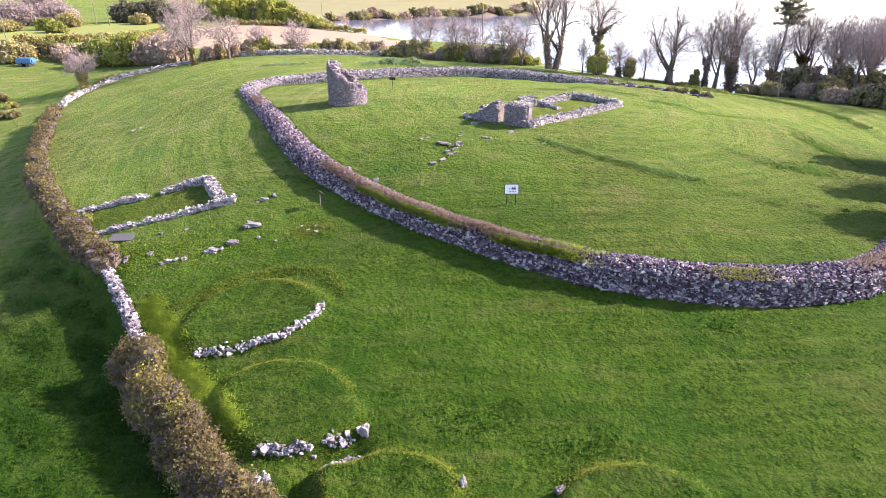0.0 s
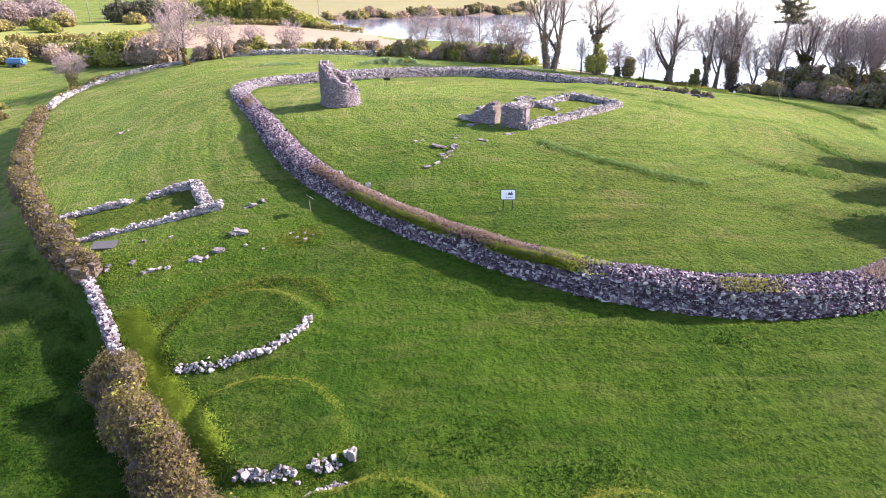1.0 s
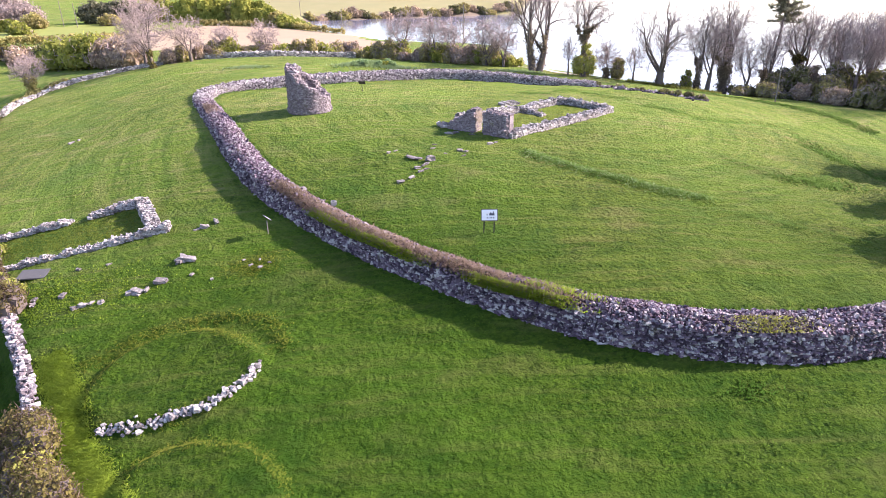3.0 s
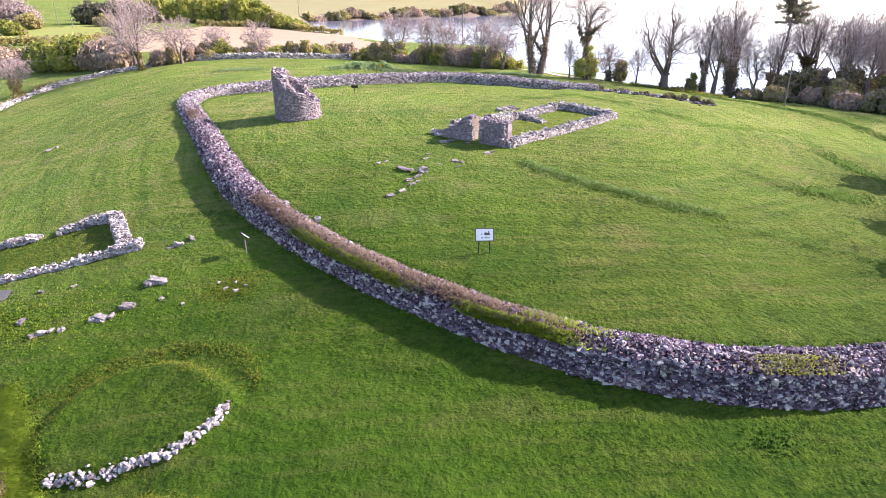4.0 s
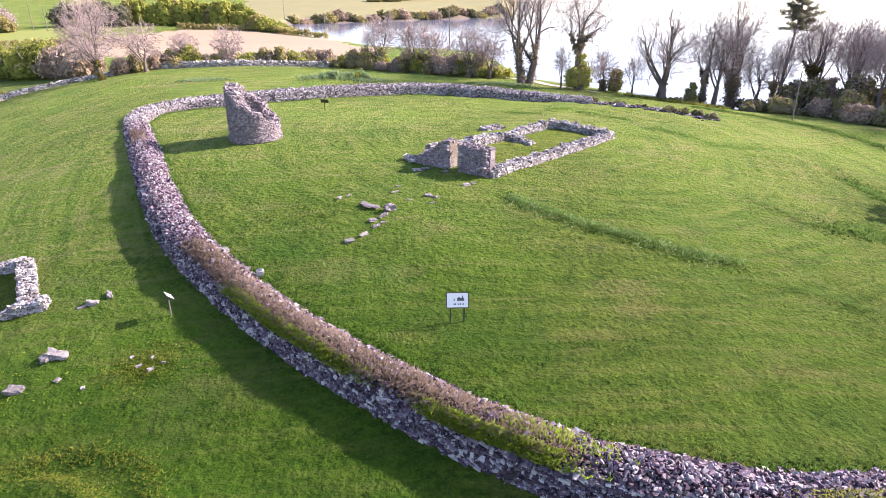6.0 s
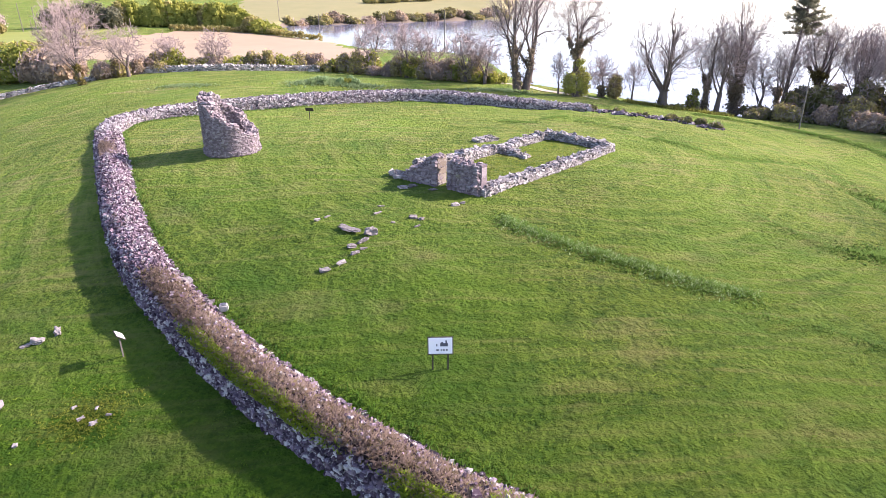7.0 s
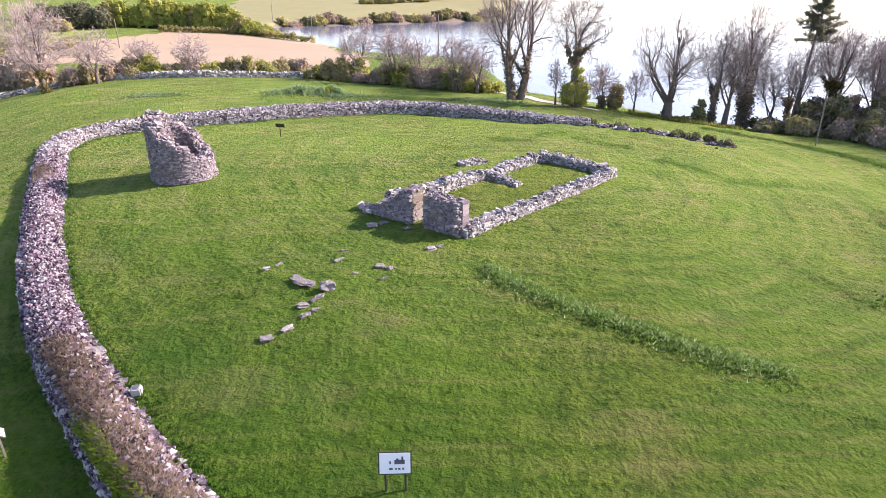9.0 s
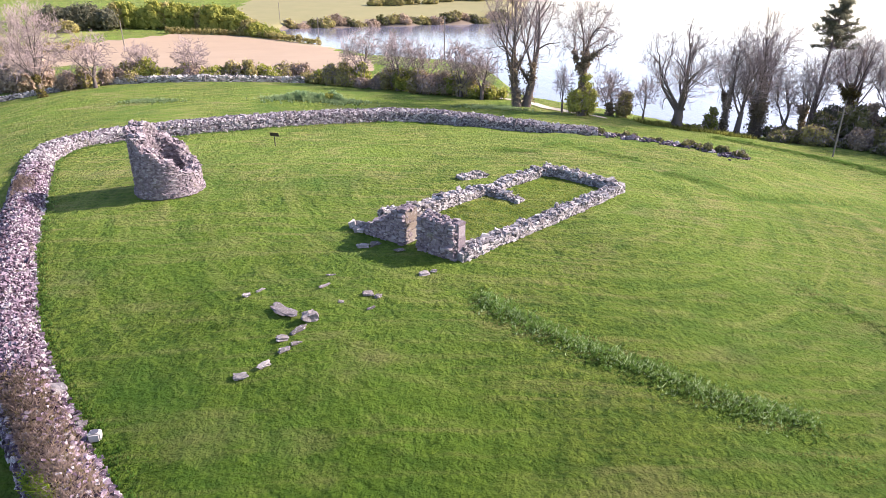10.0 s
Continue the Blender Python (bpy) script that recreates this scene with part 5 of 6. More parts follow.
# ---- trees along the shore ----
def build_trees():
    bare_tree(15.8, 93.0, 14.5, 4.2, 0.42, 101, "tall bare twin-stemmed tree with ivied trunks", 4, 0.2, 0.42, 0.62, M_OLDIVY, stems=2, apart=0.7)
    bare_tree(21.5, 89.8, 11.6, 3.1, 0.36, 102, "bare tree whose trunk is wrapped in green ivy", 5, 0.42, 0.58, 0.55, M_OLDIVY)
    bush(21.5, 89.7, 1.45, 1.3, 4.3, 103, "upright yellow-green ivy bush round a trunk", M_GORSE, 4600, 0.13, "ivy_bush", 0.25)
    bare_tree(19.7, 90.6, 5.0, 1.2, 0.11, 121, "slender bare sapling beside an ivied tree", 4, 0.3, fine=3)
    bare_tree(25.6, 93.6, 5.2, 1.9, 0.16, 104, "small bare thorn tree by the shore", 5, 0.2, 0.25, 0.4, M_OLDIVY, open_=1.3)
    bush(27.6, 94.0, 1.3, 1.2, 3.6, 105, "dense olive ivy bush by the shore", M_SHRUB, 3600, 0.13, "ivy_bush", 0.5)
    bare_tree(29.6, 94.2, 4.8, 1.3, 0.12, 122, "small bare sapling by the shore", 4, 0.25, fine=3)
    bare_tree(31.9, 90.2, 11.0, 4.2, 0.5, 106, "wide forked bare tree with a short thick trunk", 6, 0.17, 0.18, 0.5, open_=1.25)
    bare_tree(37.7, 92.0, 11.2, 2.3, 0.3, 107, "slim bare tree with ivy on its lower trunk", 4, 0.3, 0.42, 0.5, M_OLDIVY, open_=0.8)
    bare_tree(38.9, 91.2, 9.8, 2.8, 0.28, 108, "bare tree leaning over the bank", 4, 0.25, 0.0, lean=(0.15, 0))
    bare_tree(41.6, 92.4, 13.6, 3.3, 0.5, 109, "tall bare tree thick with hanging ivy", 6, 0.2, 0.55, 1.0, M_OLDIVY)
    bare_tree(46.2, 95.0, 8.4, 2.3, 0.26, 110, "small dark bare shore tree", 4, 0.22, 0.2, 0.4, open_=1.2)
    bare_tree(48.2, 93.0, 10.2, 2.2, 0.22, 111, "thin bare tree beside the pine", 4, 0.35, 0.0)
    bare_tree(53.0, 95.0, 12.4, 3.0, 0.36, 112, "bare tree with a dark ivied trunk", 6, 0.42, 0.5, 0.7, M_HEDGE, open_=1.1)
    bare_tree(56.0, 92.0, 11.5, 3.0, 0.28, 113, "bare tree at the wood's edge", 5, 0.3, 0.2, 0.5)
    bare_tree(58.5, 88.0, 12.0, 3.0, 0.28, 114, "bare tree at the wood's edge", 5, 0.3, 0.3, 0.6, M_OLDIVY)
    bare_tree(61.0, 82.0, 11.5, 3.0, 0.28, 115, "bare tree at the wood's edge", 5, 0.3, 0.3, 0.6, M_OLDIVY)
    bare_tree(62.5, 94.0, 13.0, 3.2, 0.3, 116, "bare tree behind the wood's edge", 5, 0.3, 0.2, 0.6)
    bare_tree(66.0, 87.0, 12.5, 3.2, 0.3, 117, "bare tree behind the wood's edge", 5, 0.3, 0.2, 0.6)
    bare_tree(54.5, 84.0, 9.8, 2.6, 0.22, 118, "bare tree with a pale trunk", 5, 0.35, 0.0)
    bare_tree(59.5, 76.0, 10.8, 2.8, 0.25, 119, "bare tree with a pale trunk", 5, 0.35, 0.25, 0.5)
    for k, (x, y, h) in enumerate(((43.5, 97.0, 11.0), (50.5, 98.5, 10.0), (55.5, 97.5, 12.0), (58.5, 94.5, 12.0), (57.0, 85.5, 11.0), (63.5, 90.0, 12.5), (60.0, 97.0, 12.5), (57.5, 79.5, 10.0), (60.5, 90.5, 12.0), (55.0, 89.5, 10.5))):
        bare_tree(x, y, h, 2.5, 0.22, 130 + k, "slim bare tree in the shore wood", 5, 0.32, 0.4 if k % 2 else 0.0, 0.5, M_OLDIVY, fine=3, open_=0.8)
    # dark shrubs under the wood
    for k, (x, y, rx, h, mat, lab) in enumerate(((44.0, 91.5, 2.0, 1.6, M_IVY, "dark low shrub beneath the trees"), (47.5, 90.5, 2.2, 2.2, M_IVY, "dark low shrub beneath the trees"), (50.5, 92.0, 2.4, 4.8, M_PINE, "dark evergreen bush below the pine"),
                                                 (51.5, 87.5, 2.2, 2.6, M_SHRUB, "brown-green shrub at the wood's edge"), (55.0, 88.0, 3.0, 5.2, M_IVY, "tall dark evergreen shrub"), (57.5, 84.0, 2.8, 4.6, M_IVY, "tall dark evergreen shrub"),
                                                 (54.0, 81.0, 2.2, 2.2, M_IVY, "dark shrub on the bank"), (60.0, 79.0, 2.8, 4.0, M_SHRUB, "brown shrub on the bank"), (57.0, 74.5, 2.4, 2.4, M_IVY, "dark shrub on the bank"), (62.0, 72.0, 3.0, 4.0, M_SHRUB, "brown shrub on the bank"),
                                                 (46.5, 86.5, 1.8, 1.2, M_IVY, "low dark bramble on the bank"), (49.5, 83.0, 1.8, 1.2, M_IVY, "low dark bramble on the bank"), (41.5, 88.0, 1.4, 0.9, M_IVY, "low dark bramble on the bank"), (34.0, 90.5, 1.0, 0.8, M_GORSE, "low bright bush by the shore"), (36.2, 91.8, 0.9, 2.6, M_GORSE, "olive ivy bush at a trunk's foot"))):
        bush(x, y, rx, rx * 0.8, h, 200 + k, lab, mat, int(1500 * max(1, rx * h / 4)), 0.2, "shrub", 0.35)
    for k, (x, y, h) in enumerate(((42.5, 51.5, 10.0), (40.0, 43.5, 10.0), (33.5, 36.0, 8.0))):
        bush(x, y, 3.2, 2.6, h, 280 + k, "tall evergreen shrub shading the meadow's edge", M_IVY, 4000, 0.3, "shrub", 0.4)
        bare_tree(x + 4.0, y + 2.0, 12.5, 3.2, 0.3, 290 + k, "bare tree at the meadow's edge", 5, 0.3, 0.4, 0.8, fine=3)
    r = np.random.default_rng(58)
    for k, (x, y, h) in enumerate(((43.2, 89.0, 1.6), (45.0, 87.0, 2.2), (46.5, 88.5, 3.0), (48.2, 85.5, 2.6), (49.5, 88.0, 4.4), (51.5, 84.5, 3.6), (53.5, 86.5, 5.0), (50.5, 81.0, 2.4), (53.0, 79.0, 3.2), (55.5, 77.0, 3.6), (48.0, 90.5, 4.0), (52.5, 90.5, 5.2))):
        bush(x, y, r.uniform(1.5, 2.3), r.uniform(1.2, 1.8), h, 260 + k, "dense dark undergrowth along the wood", [M_IVY, M_SHRUB, M_IVY, M_TAN][k % 4], 2600, 0.2, "shrub", 0.5)
    # the pine
    x, y = 49.8, 96.5
    z = surface1(x, y)
    pine = thing("pine_tree", "tall dark pine with a flat-topped clumped crown", "tree")
    segs, tops = [], []
    r = np.random.default_rng(5)
    for q in range(12):
        segs.append(((x + 0.07 * q, y, z + 14.6 * q / 12), (x + 0.07 * (q + 1), y, z + 14.6 * (q + 1) / 12), 0.30 - 0.019 * q, 0.30 - 0.019 * (q + 1)))
    for q in range(60):
        h = 14.4 - 4.6 * r.random() ** 0.8
        reach = np.interp(14.6 - h, [0, 0.6, 1.5, 2.6, 3.6, 4.6], [0.3, 1.0, 1.7, 2.5, 2.7, 1.6])
        a, L = q * 2.4 + r.uniform(-0.5, 0.5), reach * r.uniform(0.35, 1.15)
        p = np.array([x + 0.07 * h / 1.2, y, z + h])
        e = p + np.array([math.cos(a) * L, math.sin(a) * L, r.uniform(-0.2, 1.0)])
        mid = (p + e) / 2 + np.array([0, 0, -0.12])
        segs += [(p, mid, 0.07, 0.05), (mid, e, 0.05, 0.025)]
        for w in (0.45, 0.65, 0.85, 1.0):
            tops.append(p + (e - p) * w + r.normal(0, 0.14, 3) + np.array([0, 0, 0.16]))
    tops.append(np.array([x + 0.9, y, z + 14.5]))
    v, f = tubes(segs)
    mesh_np("trunk", v, f, M_BARK, pine, "tall bare trunk", True)
    leaves("crown", tops, np.array([(0.42, 0.42, 0.26)] * len(tops)) * r.uniform(0.5, 1.25, (len(tops), 1)), 12000, 0.055, M_PINE, pine, "dark needle clumps", 0.0, 5.5, 0.3, seed=6)
    # shrubs behind the far wall
    r = np.random.default_rng(77)
    kinds = [(M_SHRUB, "brown-olive shrub behind the far wall", 0.7), (M_GORSE, "yellow-green gorse bush behind the far wall", 0.2), (M_SHRUB, "olive-brown bush behind the far wall", 0.3), (M_TAN, "bare tan shrub behind the far wall", 1.0)]
    order = [3, 0, 3, 0, 1, 0, 1, 3, 1, 0, 2, 1, 0, 3, 2, 1, 0, 1, 3, 0, 1, 0, 3, 1, 0, 1]
    xs = np.linspace(-37, 12.5, len(order))
    for k, (x, o) in enumerate(zip(xs, order)):
        y = float(np.interp(x, [-37, -28, -18, -12, -3, 5, 13], [101.5, 106.5, 107.0, 111.5, 106.0, 101.5, 97.0])) + r.uniform(-0.6, 1.2)
        mat, lab, tw = kinds[o]
        w = r.uniform(1.7, 2.7)
        bush(x, y, w, w * 0.7, r.uniform(1.7, 3.3) if x > -30 else r.uniform(2, 3), 300 + k, lab, mat, 2600, 0.2, "shrub", tw)
    for k, (x, y, h, s) in enumerate(((-37.6, 97.4, 10.2, 1.1), (-33.5, 101.5, 6.5, 1.2), (-41.0, 103.5, 8.0, 1.1), (-24.0, 107.5, 5.5, 1.2), (-30.0, 106.8, 5.0, 1.2), (2.0, 103.5, 7.2, 1.0), (5.0, 103.0, 6.5, 1.0), (9.5, 98.5, 6.5, 1.1), (-2.5, 107.0, 7.5, 1.0), (11.8, 96.8, 6.0, 1.1))):
        bare_tree(x, y, h, h * 0.36 * s, 0.12 + 0.014 * h, 400 + k, "spreading bare tree among the shrubs", 6, 0.2, 0.25 if k < 1 else 0.0, 0.45, fine=4 if k < 1 else 3, twig=0.018, open_=1.2)
    bare_tree(-53.3, 94.5, 5.6, 2.2, 0.16, 420, "small bare thorn tree grown over with ivy", 5, 0.3, 0.5, 0.7, M_SHRUB)
    # thicket at the far left and the green mound
    for k, (x, y, rx, ry, h, mat) in enumerate(((-62, 121, 5.0, 3.5, 6.0, M_GORSE), (-56, 117, 4.5, 3.2, 6.2, M_GORSE), (-66, 126, 4.0, 3.0, 5.0, M_IVY), (-50, 113, 3.5, 3.0, 5.0, M_TAN), (-46, 109.5, 3.0, 2.5, 4.2, M_TAN), (-82, 124, 5.0, 3.0, 4.0, M_SHRUB), (-92, 126, 5.0, 3.0, 4.0, M_SHRUB), (-74, 128, 3.5, 3.0, 2.8, M_TAN))):
        bush(x, y, rx, ry, h, 500 + k, "large overgrown thicket at the field corner", mat, 7000, 0.34, "thicket", 0.4 if mat is M_TAN else 0.15)
    bush(-6.3, 90.6, 4.6, 1.5, 0.95, 520, "light green mound of nettles in the meadow", M_NETTLE, 7500, 0.13, "nettle_clump", 0.0, base=-0.1, category="plants")
    bush(-4.6, 90.3, 0.8, 0.6, 0.85, 521, "small yellow-green bush on a nettle mound", M_GORSE, 600, 0.11, "bush", 0.0)
    q = np.random.default_rng(31)
    for cx, cy, ax, ay, n, h in ((-6.0, 90.6, 3.8, 1.5, 2600, 0.26), (-21.5, 87.8, 2.6, 0.9, 700, 0.12), (12.6, 90.5, 3.0, 0.8, 700, 0.2), (28.0, 46.6, 2.6, 1.2, 900, 0.1), (34.5, 55.0, 1.0, 3.5, 900, 0.12)):
        p = np.c_[cx + ax * q.normal(0, 0.5, n), cy + ay * q.normal(0, 0.5, n)]
        tagged(tufts("nettle_patch", np.c_[p, surface(*p.T)], h, 5, 0.1, M_NETTLE if cy > 60 else M_LUSH, None, "", 1.3, int(n)), "soft patch of rank nettles and grass", "plants")


build_trees()


# ---- the far shore and fields ----
def pole(x, y, h, lean=0.0, name="utility_pole", label="weathered wooden utility pole", bar=False):
    z = max(surface1(x, y), -7.0)
    ob = thing(name, label, "pole")
    v, f = tubes([((x, y, z - 0.3), (x + lean * h, y, z + h), 0.07 if h < 6 else 0.13, 0.06 if h < 6 else 0.10)])
    mesh_np("shaft", v, f, M_POLE, ob, "", True)
    if bar:
        part("crossarm", box_bm(1.4, 0.1, 0.1, (x + lean * h, y, z + h - 0.3), 0.01), M_POLE, ob)


def far_house(x, y):
    z = surface1(x, y)
    house = thing("house", "small distant house with a dark slate roof", "house")
    part("wall", box_bm(5, 4, 2.4, (x, y, z + 1.2), 0.03), M_RENDER, house, "grey rendered walls")
    bm = bmesh.new()
    vs = [bm.verts.new(p) for p in ((x - 2.7, y - 2.2, z + 2.35), (x + 2.7, y - 2.2, z + 2.35), (x + 2.7, y + 2.2, z + 2.35), (x - 2.7, y + 2.2, z + 2.35), (x - 2.7, y, z + 4.0), (x + 2.7, y, z + 4.0))]
    for q in ((0, 1, 5, 4), (2, 3, 4, 5), (0, 4, 3), (1, 2, 5), (0, 3, 2, 1)):
        bm.faces.new([vs[i] for i in q])
    part("roof", bm, M_SLATE, house)
    for dx in (-1.5, 1.5):
        w = part("window", box_bm(1.0, 0.08, 1.0, (x + dx, y - 2.02, z + 1.7), 0.01), M_PRINT, house)
    part("door", box_bm(0.9, 0.08, 2.0, (x, y - 2.02, z + 1.0), 0.01), M_WOOD, house)


def build_far():
    for x, y, h, ln in ((-112.0, 168.0, 9.0, 0), (-121.0, 231.0, 8.5, 0), (-115.5, 229.0, 7.5, 0), (-27.2, 226.0, 8.5, 0), (-72.0, 195.0, 7.0, 0), (-54.0, 297.0, 8.0, 0), (9.0, 150.0, 8.0, 0)):
        pole(x, y, h, ln, bar=False)
    pole(41.6, 78.5, 5.0, -0.02, "utility_pole", "pale leaning pole at the wood's edge")
    far_house(-127.0, 262.0)
    ob = thing("field_hedge", "dark clipped conifer hedge across the far fields", "hedge")
    c, rad = lumps([(-119, 244), (-112, 245), (-104, 246), (-99, 247)], 7.0, 6.5, 0, 2.4, 5)
    leaves("foliage", c, rad, 9000, 0.6, M_PINE, ob, "dark conifer foliage", 0.5, seed=8)
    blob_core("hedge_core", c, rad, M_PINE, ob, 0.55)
    r = np.random.default_rng(15)
    for k in range(15):
        x, y = -100 + k * 4.0 + r.uniform(-1, 1), 256 - 0.028 * (k - 4) ** 2 * 10 + r.uniform(-2, 2)
        if k > 9:
            y = 252 - (k - 9) * 3.2
        bush(x, y, r.uniform(4, 6), r.uniform(3, 4.5), (9.0 if k < 10 else 9.5 - (k - 9) * 1.2) * r.uniform(0.85, 1.1), 600 + k, "bushy yellow-green trees beyond the ploughed field", M_GORSE if k % 4 else M_SHRUB, 2600, 0.5, "thicket", 0.0)
    hed = thing("field_hedge", "low hedge along the ploughed field's far edge", "hedge")
    c, rad = lumps([(-78, 240), (-64, 240), (-52, 239), (-44, 233), (-36, 226), (-26, 217)], 2.2, 1.8, 0, 1.6, 6)
    leaves("foliage", c, rad, 6000, 0.32, M_SHRUB, hed, "", 0.4, seed=9)
    hed = thing("field_hedge", "low hedge between two pale fields", "hedge")
    c, rad = lumps([(-112, 172), (-100, 178), (-88, 186), (-84, 196)], 3.0, 2.0, 0, 1.8, 7)
    leaves("foliage", c, rad, 5000, 0.4, M_SHRUB, hed, "", 0.4, seed=10)
    for k, (x, y, rx, h, m) in enumerate(((-150, 232, 9, 9, M_COPSE), (-138, 238, 8, 8, M_COPSE), (-164, 228, 9, 10, M_COPSE), (-128, 226, 5, 5, M_SHRUB), (-140, 212, 5, 4, M_SHRUB), (-152, 206, 5, 4, M_SHRUB), (-130, 216, 4, 4, M_GORSE), (-108, 236, 4, 4, M_SHRUB), (-165, 205, 6, 5, M_SHRUB), (-122, 208, 4, 3.5, M_GORSE), (-150, 250, 9, 12, M_COPSE), (-175, 240, 9, 12, M_COPSE))):
        bush(x, y, rx, rx * 0.6, h, 640 + k, "pale leafless copse beyond the fields" if m is M_COPSE else "hedgerow shrubs beyond the fields", m, 4200, 0.45, "copse", 0.6 if m is M_COPSE else 0.1, core=m is not M_COPSE)
    # far bank of the lough
    for k in range(22):
        x = -50 + k * 4.6
        y = float(np.interp(x, [-60, -48, 0, 48, 55], [296, 296, 317, 341, 352])) + r.uniform(0, 4)
        bush(x, y, r.uniform(3, 4.5), r.uniform(2, 3), r.uniform(2.2, 4.5), 700 + k, "scrub along the far shore", [M_SHRUB, M_TAN, M_IVY][k % 3], 900, 0.45, "scrub", 0.3)
    for k in range(9):
        x = -20 + k * 9
        bush(x, 372 + r.uniform(0, 12) + 0.4 * x, 6, 3, r.uniform(3, 4.5), 740 + k, "hedge across the far hillside", M_SHRUB, 900, 0.5, "scrub", 0.2)
    # blue covered trailer in the lower field
    tr = thing("trailer", "blue tarpaulin-covered trailer at the field edge", "trailer")
    x, y = -77.5, 120.0
    z = surface1(x, y)
    blue = plain("blue_tarpaulin", (0.06, 0.16, 0.34), (0.10, 0.24, 0.45), 3.0, 0.5)
    part("cover", box_bm(3.2, 1.8, 1.0, (x, y, z + 1.0), 0.25), blue, tr)
    for dx in (-0.7, 0.7):
        bm = bmesh.new()
        bmesh.ops.create_cone(bm, cap_ends=True, segments=16, radius1=0.35, radius2=0.35, depth=1.9, matrix=Matrix.Translation((x + dx, y, z + 0.33)) @ Matrix.Rotation(math.pi / 2, 4, "X"))
        part("wheel", bm, M_PRINT, tr, "black tyre")
    hed = thing("field_hedge", "olive and brown hedge along the lower field", "hedge")
    c, rad = lumps([(-104, 134), (-92, 131), (-80, 130), (-68, 128)], 2.4, 2.8, 0, 1.2, 17)
    leaves("foliage", c, rad, 12000, 0.2, M_HEDGE, hed, "", 0.4, seed=18)
    blob_core("hedge_core", c, rad, M_BARK, hed, 0.55)
    hed = thing("hedge", "brown scrub along the old field wall", "hedge")
    c, rad = lumps([(-50.6, 84.5), (-52.2, 89.0), (-52.0, 94.0), (-50.0, 97.2)], 1.6, 1.1, -0.1, 0.8, 19)
    leaves("foliage", c, rad, 6000, 0.13, M_SHRUB, hed, "", 0.4, seed=20)
    for k, (x, y, rx, h) in enumerate(((-66.0, 93.5, 2.2, 1.2), (-62.0, 90.0, 1.6, 1.0), (-58.5, 84.0, 2.0, 1.0), (-63.5, 86.0, 1.5, 0.8))):
        bush(x, y, rx, rx * 0.7, h, 780 + k, "low yellow-green bush in the lower field", M_GORSE if k % 2 else M_HEDGE, 1500, 0.14, "bush", 0.15)
    # track by the shore
    p = smooth_path([(24.5, 90.5), (21.5, 91.5), (18.5, 93.8), (16.5, 98.0), (10.0, 101.0)], 0.6)
    d = np.gradient(p, axis=0)
    d /= np.linalg.norm(d, axis=1, keepdims=True)
    nn = np.c_[-d[:, 1], d[:, 0]] * 0.8
    rows = []
    for q in (p + nn, p + nn * 0.35, p - nn * 0.35, p - nn):
        rows.append(np.c_[q, surface(*q.T) + 0.05])
    v = np.stack(rows, 1).reshape(-1, 3)
    f = [(i * 4 + j, i * 4 + j + 1, i * 4 + j + 5, i * 4 + j + 4) for i in range(len(p) - 1) for j in range(3)]
    tagged(mesh_np("path", v, f, M_PATH), "pale gravel path down to the shore", "path", kind="structure")


build_far()


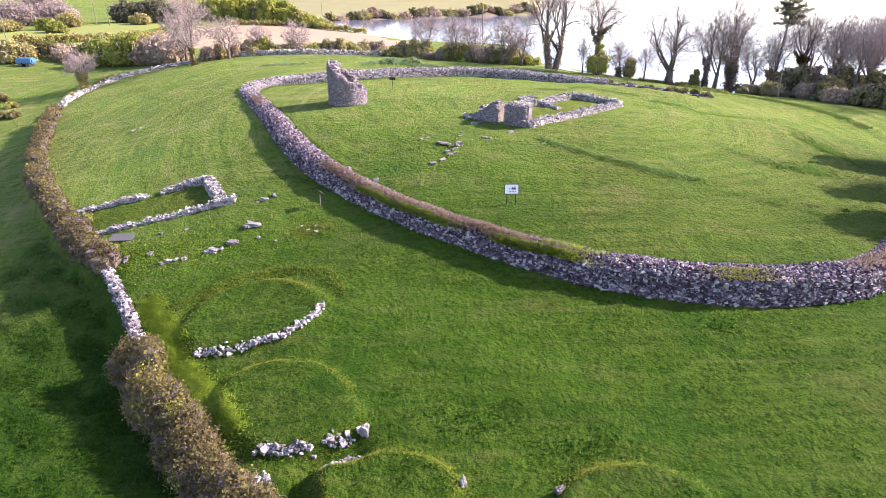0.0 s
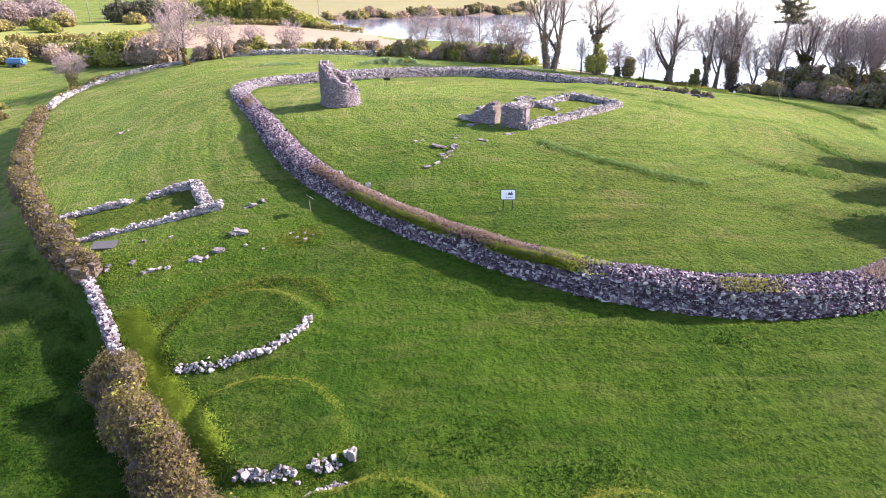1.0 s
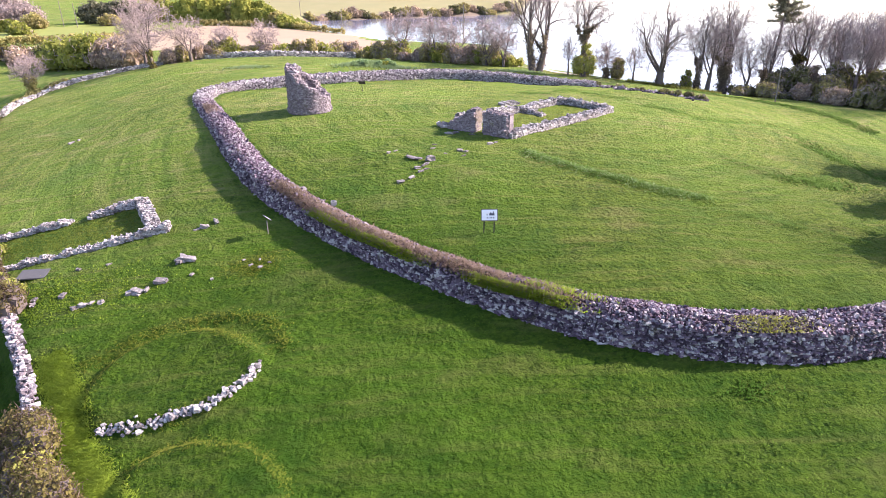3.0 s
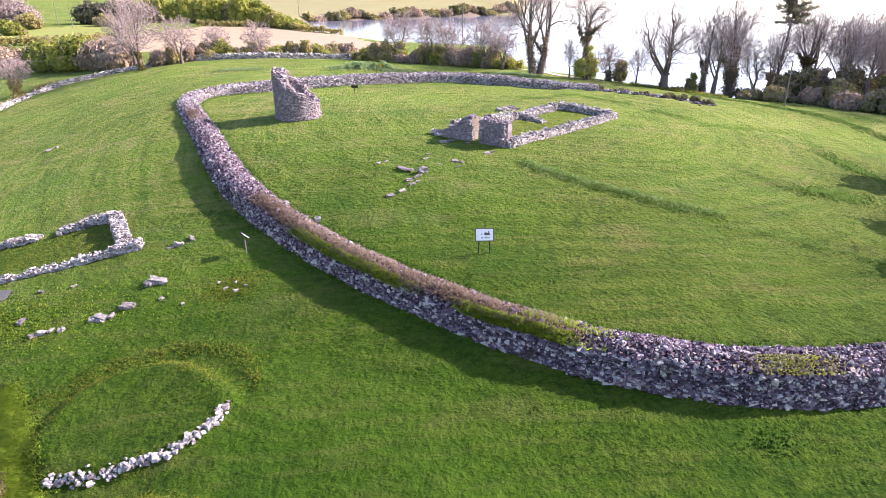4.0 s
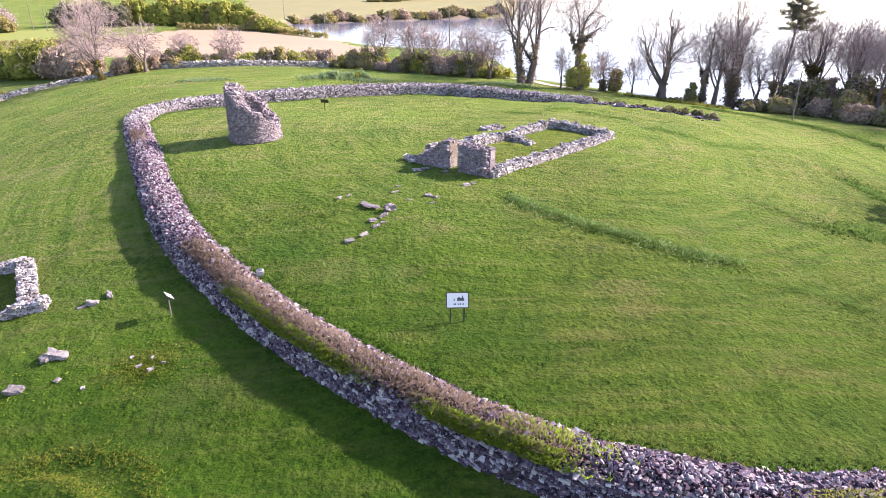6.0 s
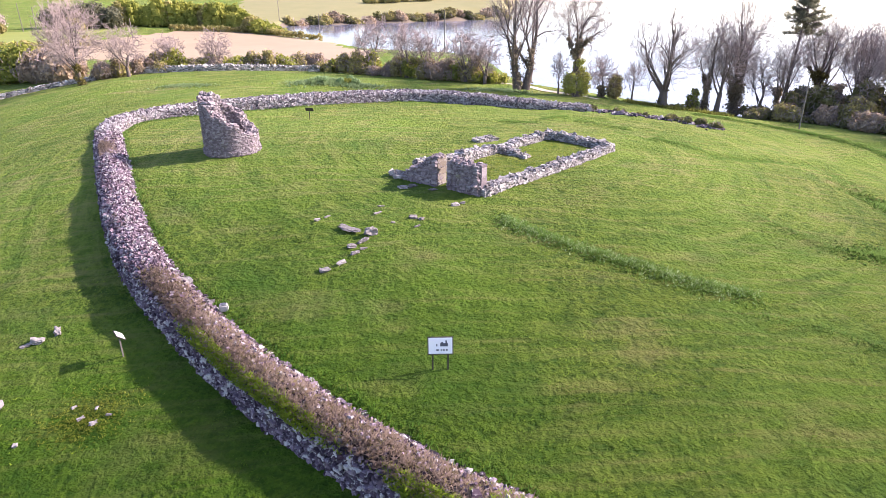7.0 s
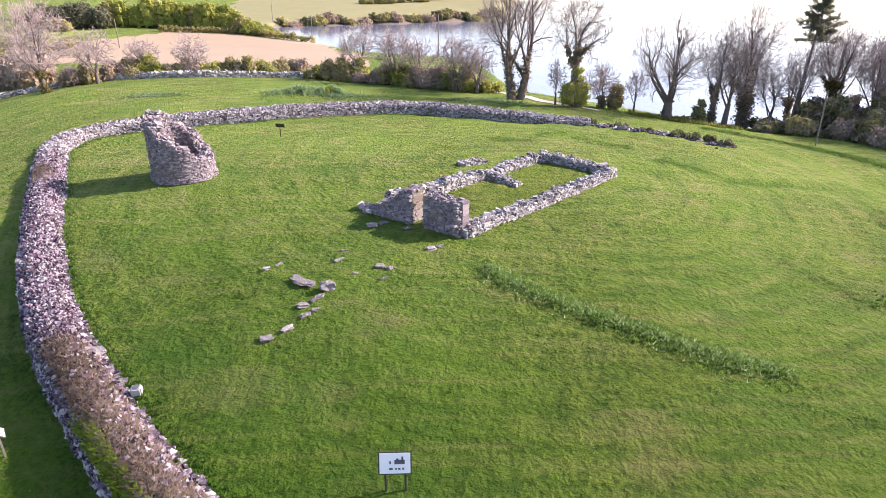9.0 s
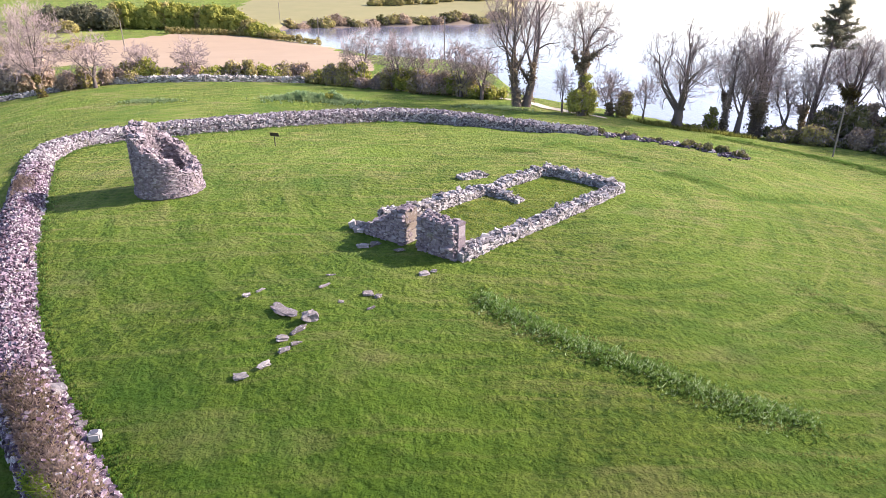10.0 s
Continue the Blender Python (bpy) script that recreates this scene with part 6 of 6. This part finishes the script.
# ---- grass ----
def meadow():
    r = np.random.default_rng(99)
    n = 240000
    y = 12 + 80 * r.random(n) ** 1.35
    x = 2 + r.uniform(-1, 1, n) * (9 + 0.78 * y)
    keep = (np.abs(side_distance(x, y, CASHEL[::2])) > 0.8) & (x < 45)
    x, y = x[keep], y[keep]
    clump = np.sin(x * 2.3 + 1.7 * np.sin(y * 1.3)) + np.sin(y * 2.9 + 1.3 * np.sin(x * 1.7)) + 1.2 * np.sin(x * 0.7 + y * 0.9)
    keep = r.random(len(x)) < 0.38 + 0.3 * clump
    x, y = x[keep], y[keep]
    p = np.c_[x, y, surface(x, y) - 0.01]
    ob = tufts("meadow_grass", p, 0.036, 3, 0.055, M_BLADE, None, "", 3.0, 1)
    tagged(ob, "short tufted meadow grass, grazed and uneven", "grass")

    def line(path, count, wide, seed):
        q = np.random.default_rng(seed)
        pts = path[q.integers(len(path), size=count)] + q.normal(0, wide, (count, 2))
        return np.c_[pts, surface(*pts.T)]

    tagged(tufts("rank_grass", line(BANK, 900, 0.34, 11), 0.09, 4, 0.035, M_NETTLE, None, "", 1.6, 9), "pale rank grass along a low bank", "grass")
    tagged(tufts("rank_grass", line(BANK, 3000, 0.42, 1), 0.085, 4, 0.04, M_LUSH, None, "", 1.7, 2), "rank dark green grass along a low bank", "grass")
    tagged(tufts("rank_grass", line(DITCH, 2200, 0.35, 2), 0.08, 4, 0.04, M_LUSH, None, "", 1.8, 3), "rough grass in a shallow ditch", "grass")
    q = np.random.default_rng(4)
    edge = np.vstack([np.c_[CASHEL[:, 0], CASHEL[:, 1]]])
    d = np.gradient(edge, axis=0)
    d /= np.linalg.norm(d, axis=1, keepdims=True)
    inner = edge - np.c_[-d[:, 1], d[:, 0]] * 1.15
    tagged(tufts("rank_grass", line(inner[20:210], 3800, 0.2, 5), 0.11, 4, 0.05, M_LUSH, None, "", 1.2, 4), "longer green grass at the foot of the enclosure wall", "grass")
    for label, corner, ax, ay in (("yellowish short grass inside the church walls", (7.4, 50.9), (9.6, 10.1), (-3.4, 2.6)), ("yellowish short grass inside the hut walls", (-24.6, 40.2), (8.2, 1.0), (-1.6, 3.3))):
        uv = q.random((3000, 2))
        pts = np.array(corner) + uv[:, :1] * np.array(ax) + uv[:, 1:] * np.array(ay)
        tagged(tufts("short_grass", np.c_[pts, surface(*pts.T)], 0.04, 4, 0.03, M_RIM, None, "", 2.6, 15), label, "grass")
    verge = smooth_path([(-8.9, 20.6), (-10.7, 22.8), (-12.9, 25.4), (-14.8, 28.3), (-16.3, 30.4)], 0.3)
    tagged(tufts("rank_grass", line(verge, 17000, 0.34, 6), 0.07, 4, 0.04, M_BRIGHT, None, "", 2.6, 5), "bright yellow-green grass strip beside the hedge", "grass")
    rims = []
    for poly, h in PLATFORMS:
        i = q.integers(len(poly), size=2600)
        rims.append(poly[i] + q.normal(0, 0.2, (2600, 2)))
    rims = np.vstack(rims)
    keep = np.sin(rims[:, 0] * 1.3 + 0.5) + np.sin(rims[:, 1] * 1.1) + q.normal(0, 0.7, len(rims)) > 0.2
    rims = rims[keep]
    tagged(tufts("rank_grass", np.c_[rims, surface(*rims.T)], 0.045, 4, 0.026, M_RIM, None, "", 2.6, 6), "yellowish grass on the platform rims", "grass")
    for k, path in enumerate(RIDGES):
        tagged(tufts("rank_grass", line(path, 420 if k < 6 else 900, 0.3, 60 + k), 0.06, 4, 0.035, M_RIM if k == 6 else M_LUSH, None, "", 2.2, 60 + k), "rough grass along a faint ridge", "grass")
    out = np.c_[q.uniform(-30, -8, 60000), q.uniform(9, 46, 60000)]
    d = side_distance(out[:, 0], out[:, 1], HEDGE[::2])
    out = out[(d > 0.9) & (np.sin(out[:, 0] * 1.9 + 1.5 * np.sin(out[:, 1] * 1.1)) + np.sin(out[:, 1] * 2.3 + out[:, 0]) + q.normal(0, 0.5, len(out)) > 0.1)]
    tagged(tufts("rank_grass", np.c_[out, surface(*out.T)], 0.11, 3, 0.05, M_LUSH, None, "", 1.8, 77), "deep green rank grass in the lower field", "grass")
    for k, (x, y, sx, sy, cnt) in enumerate(((12.9, 24.6, 0.5, 0.25, 200), (0.9, 20.2, 1.0, 0.5, 160), (5.4, 18.6, 1.0, 0.4, 160))):
        p = np.c_[x + sx * q.normal(size=cnt), y + sy * q.normal(size=cnt)]
        tagged(tufts("rank_grass", np.c_[p, surface(*p.T)], 0.09, 4, 0.05, M_LUSH, None, "", 1.6, 40 + k), "rough dark tussock in the lower field", "grass")
    pts = np.c_[-8.2 + q.normal(0, 0.8, 900), 35.9 + q.normal(0, 0.6, 900)]
    tagged(tufts("rank_grass", np.c_[pts, surface(*pts.T)], 0.05, 4, 0.03, M_RIM, None, "", 2.4, 18), "thin yellowish grass among small stones", "grass")
    pts = np.c_[q.uniform(28, 40, 1600), q.uniform(88.5, 92.5, 1600)]
    tagged(tufts("rank_grass", np.c_[pts, surface(*pts.T)], 0.3, 4, 0.1, M_GORSE, None, "", 1.0, 7), "yellow-green flowering grass along the shore bank", "grass")
    pts = np.c_[-20 + q.normal(0, 3.5, 2600), 34.8 + q.normal(0, 1.2, 2600)]
    pts = pts[side_distance(pts[:, 0], pts[:, 1], HEDGE) < -0.6]
    tagged(tufts("rank_grass", np.c_[pts, surface(*pts.T)], 0.06, 4, 0.05, M_BRIGHT, None, "", 2.4, 8), "yellow-green grass among the stones", "grass")


meadow()
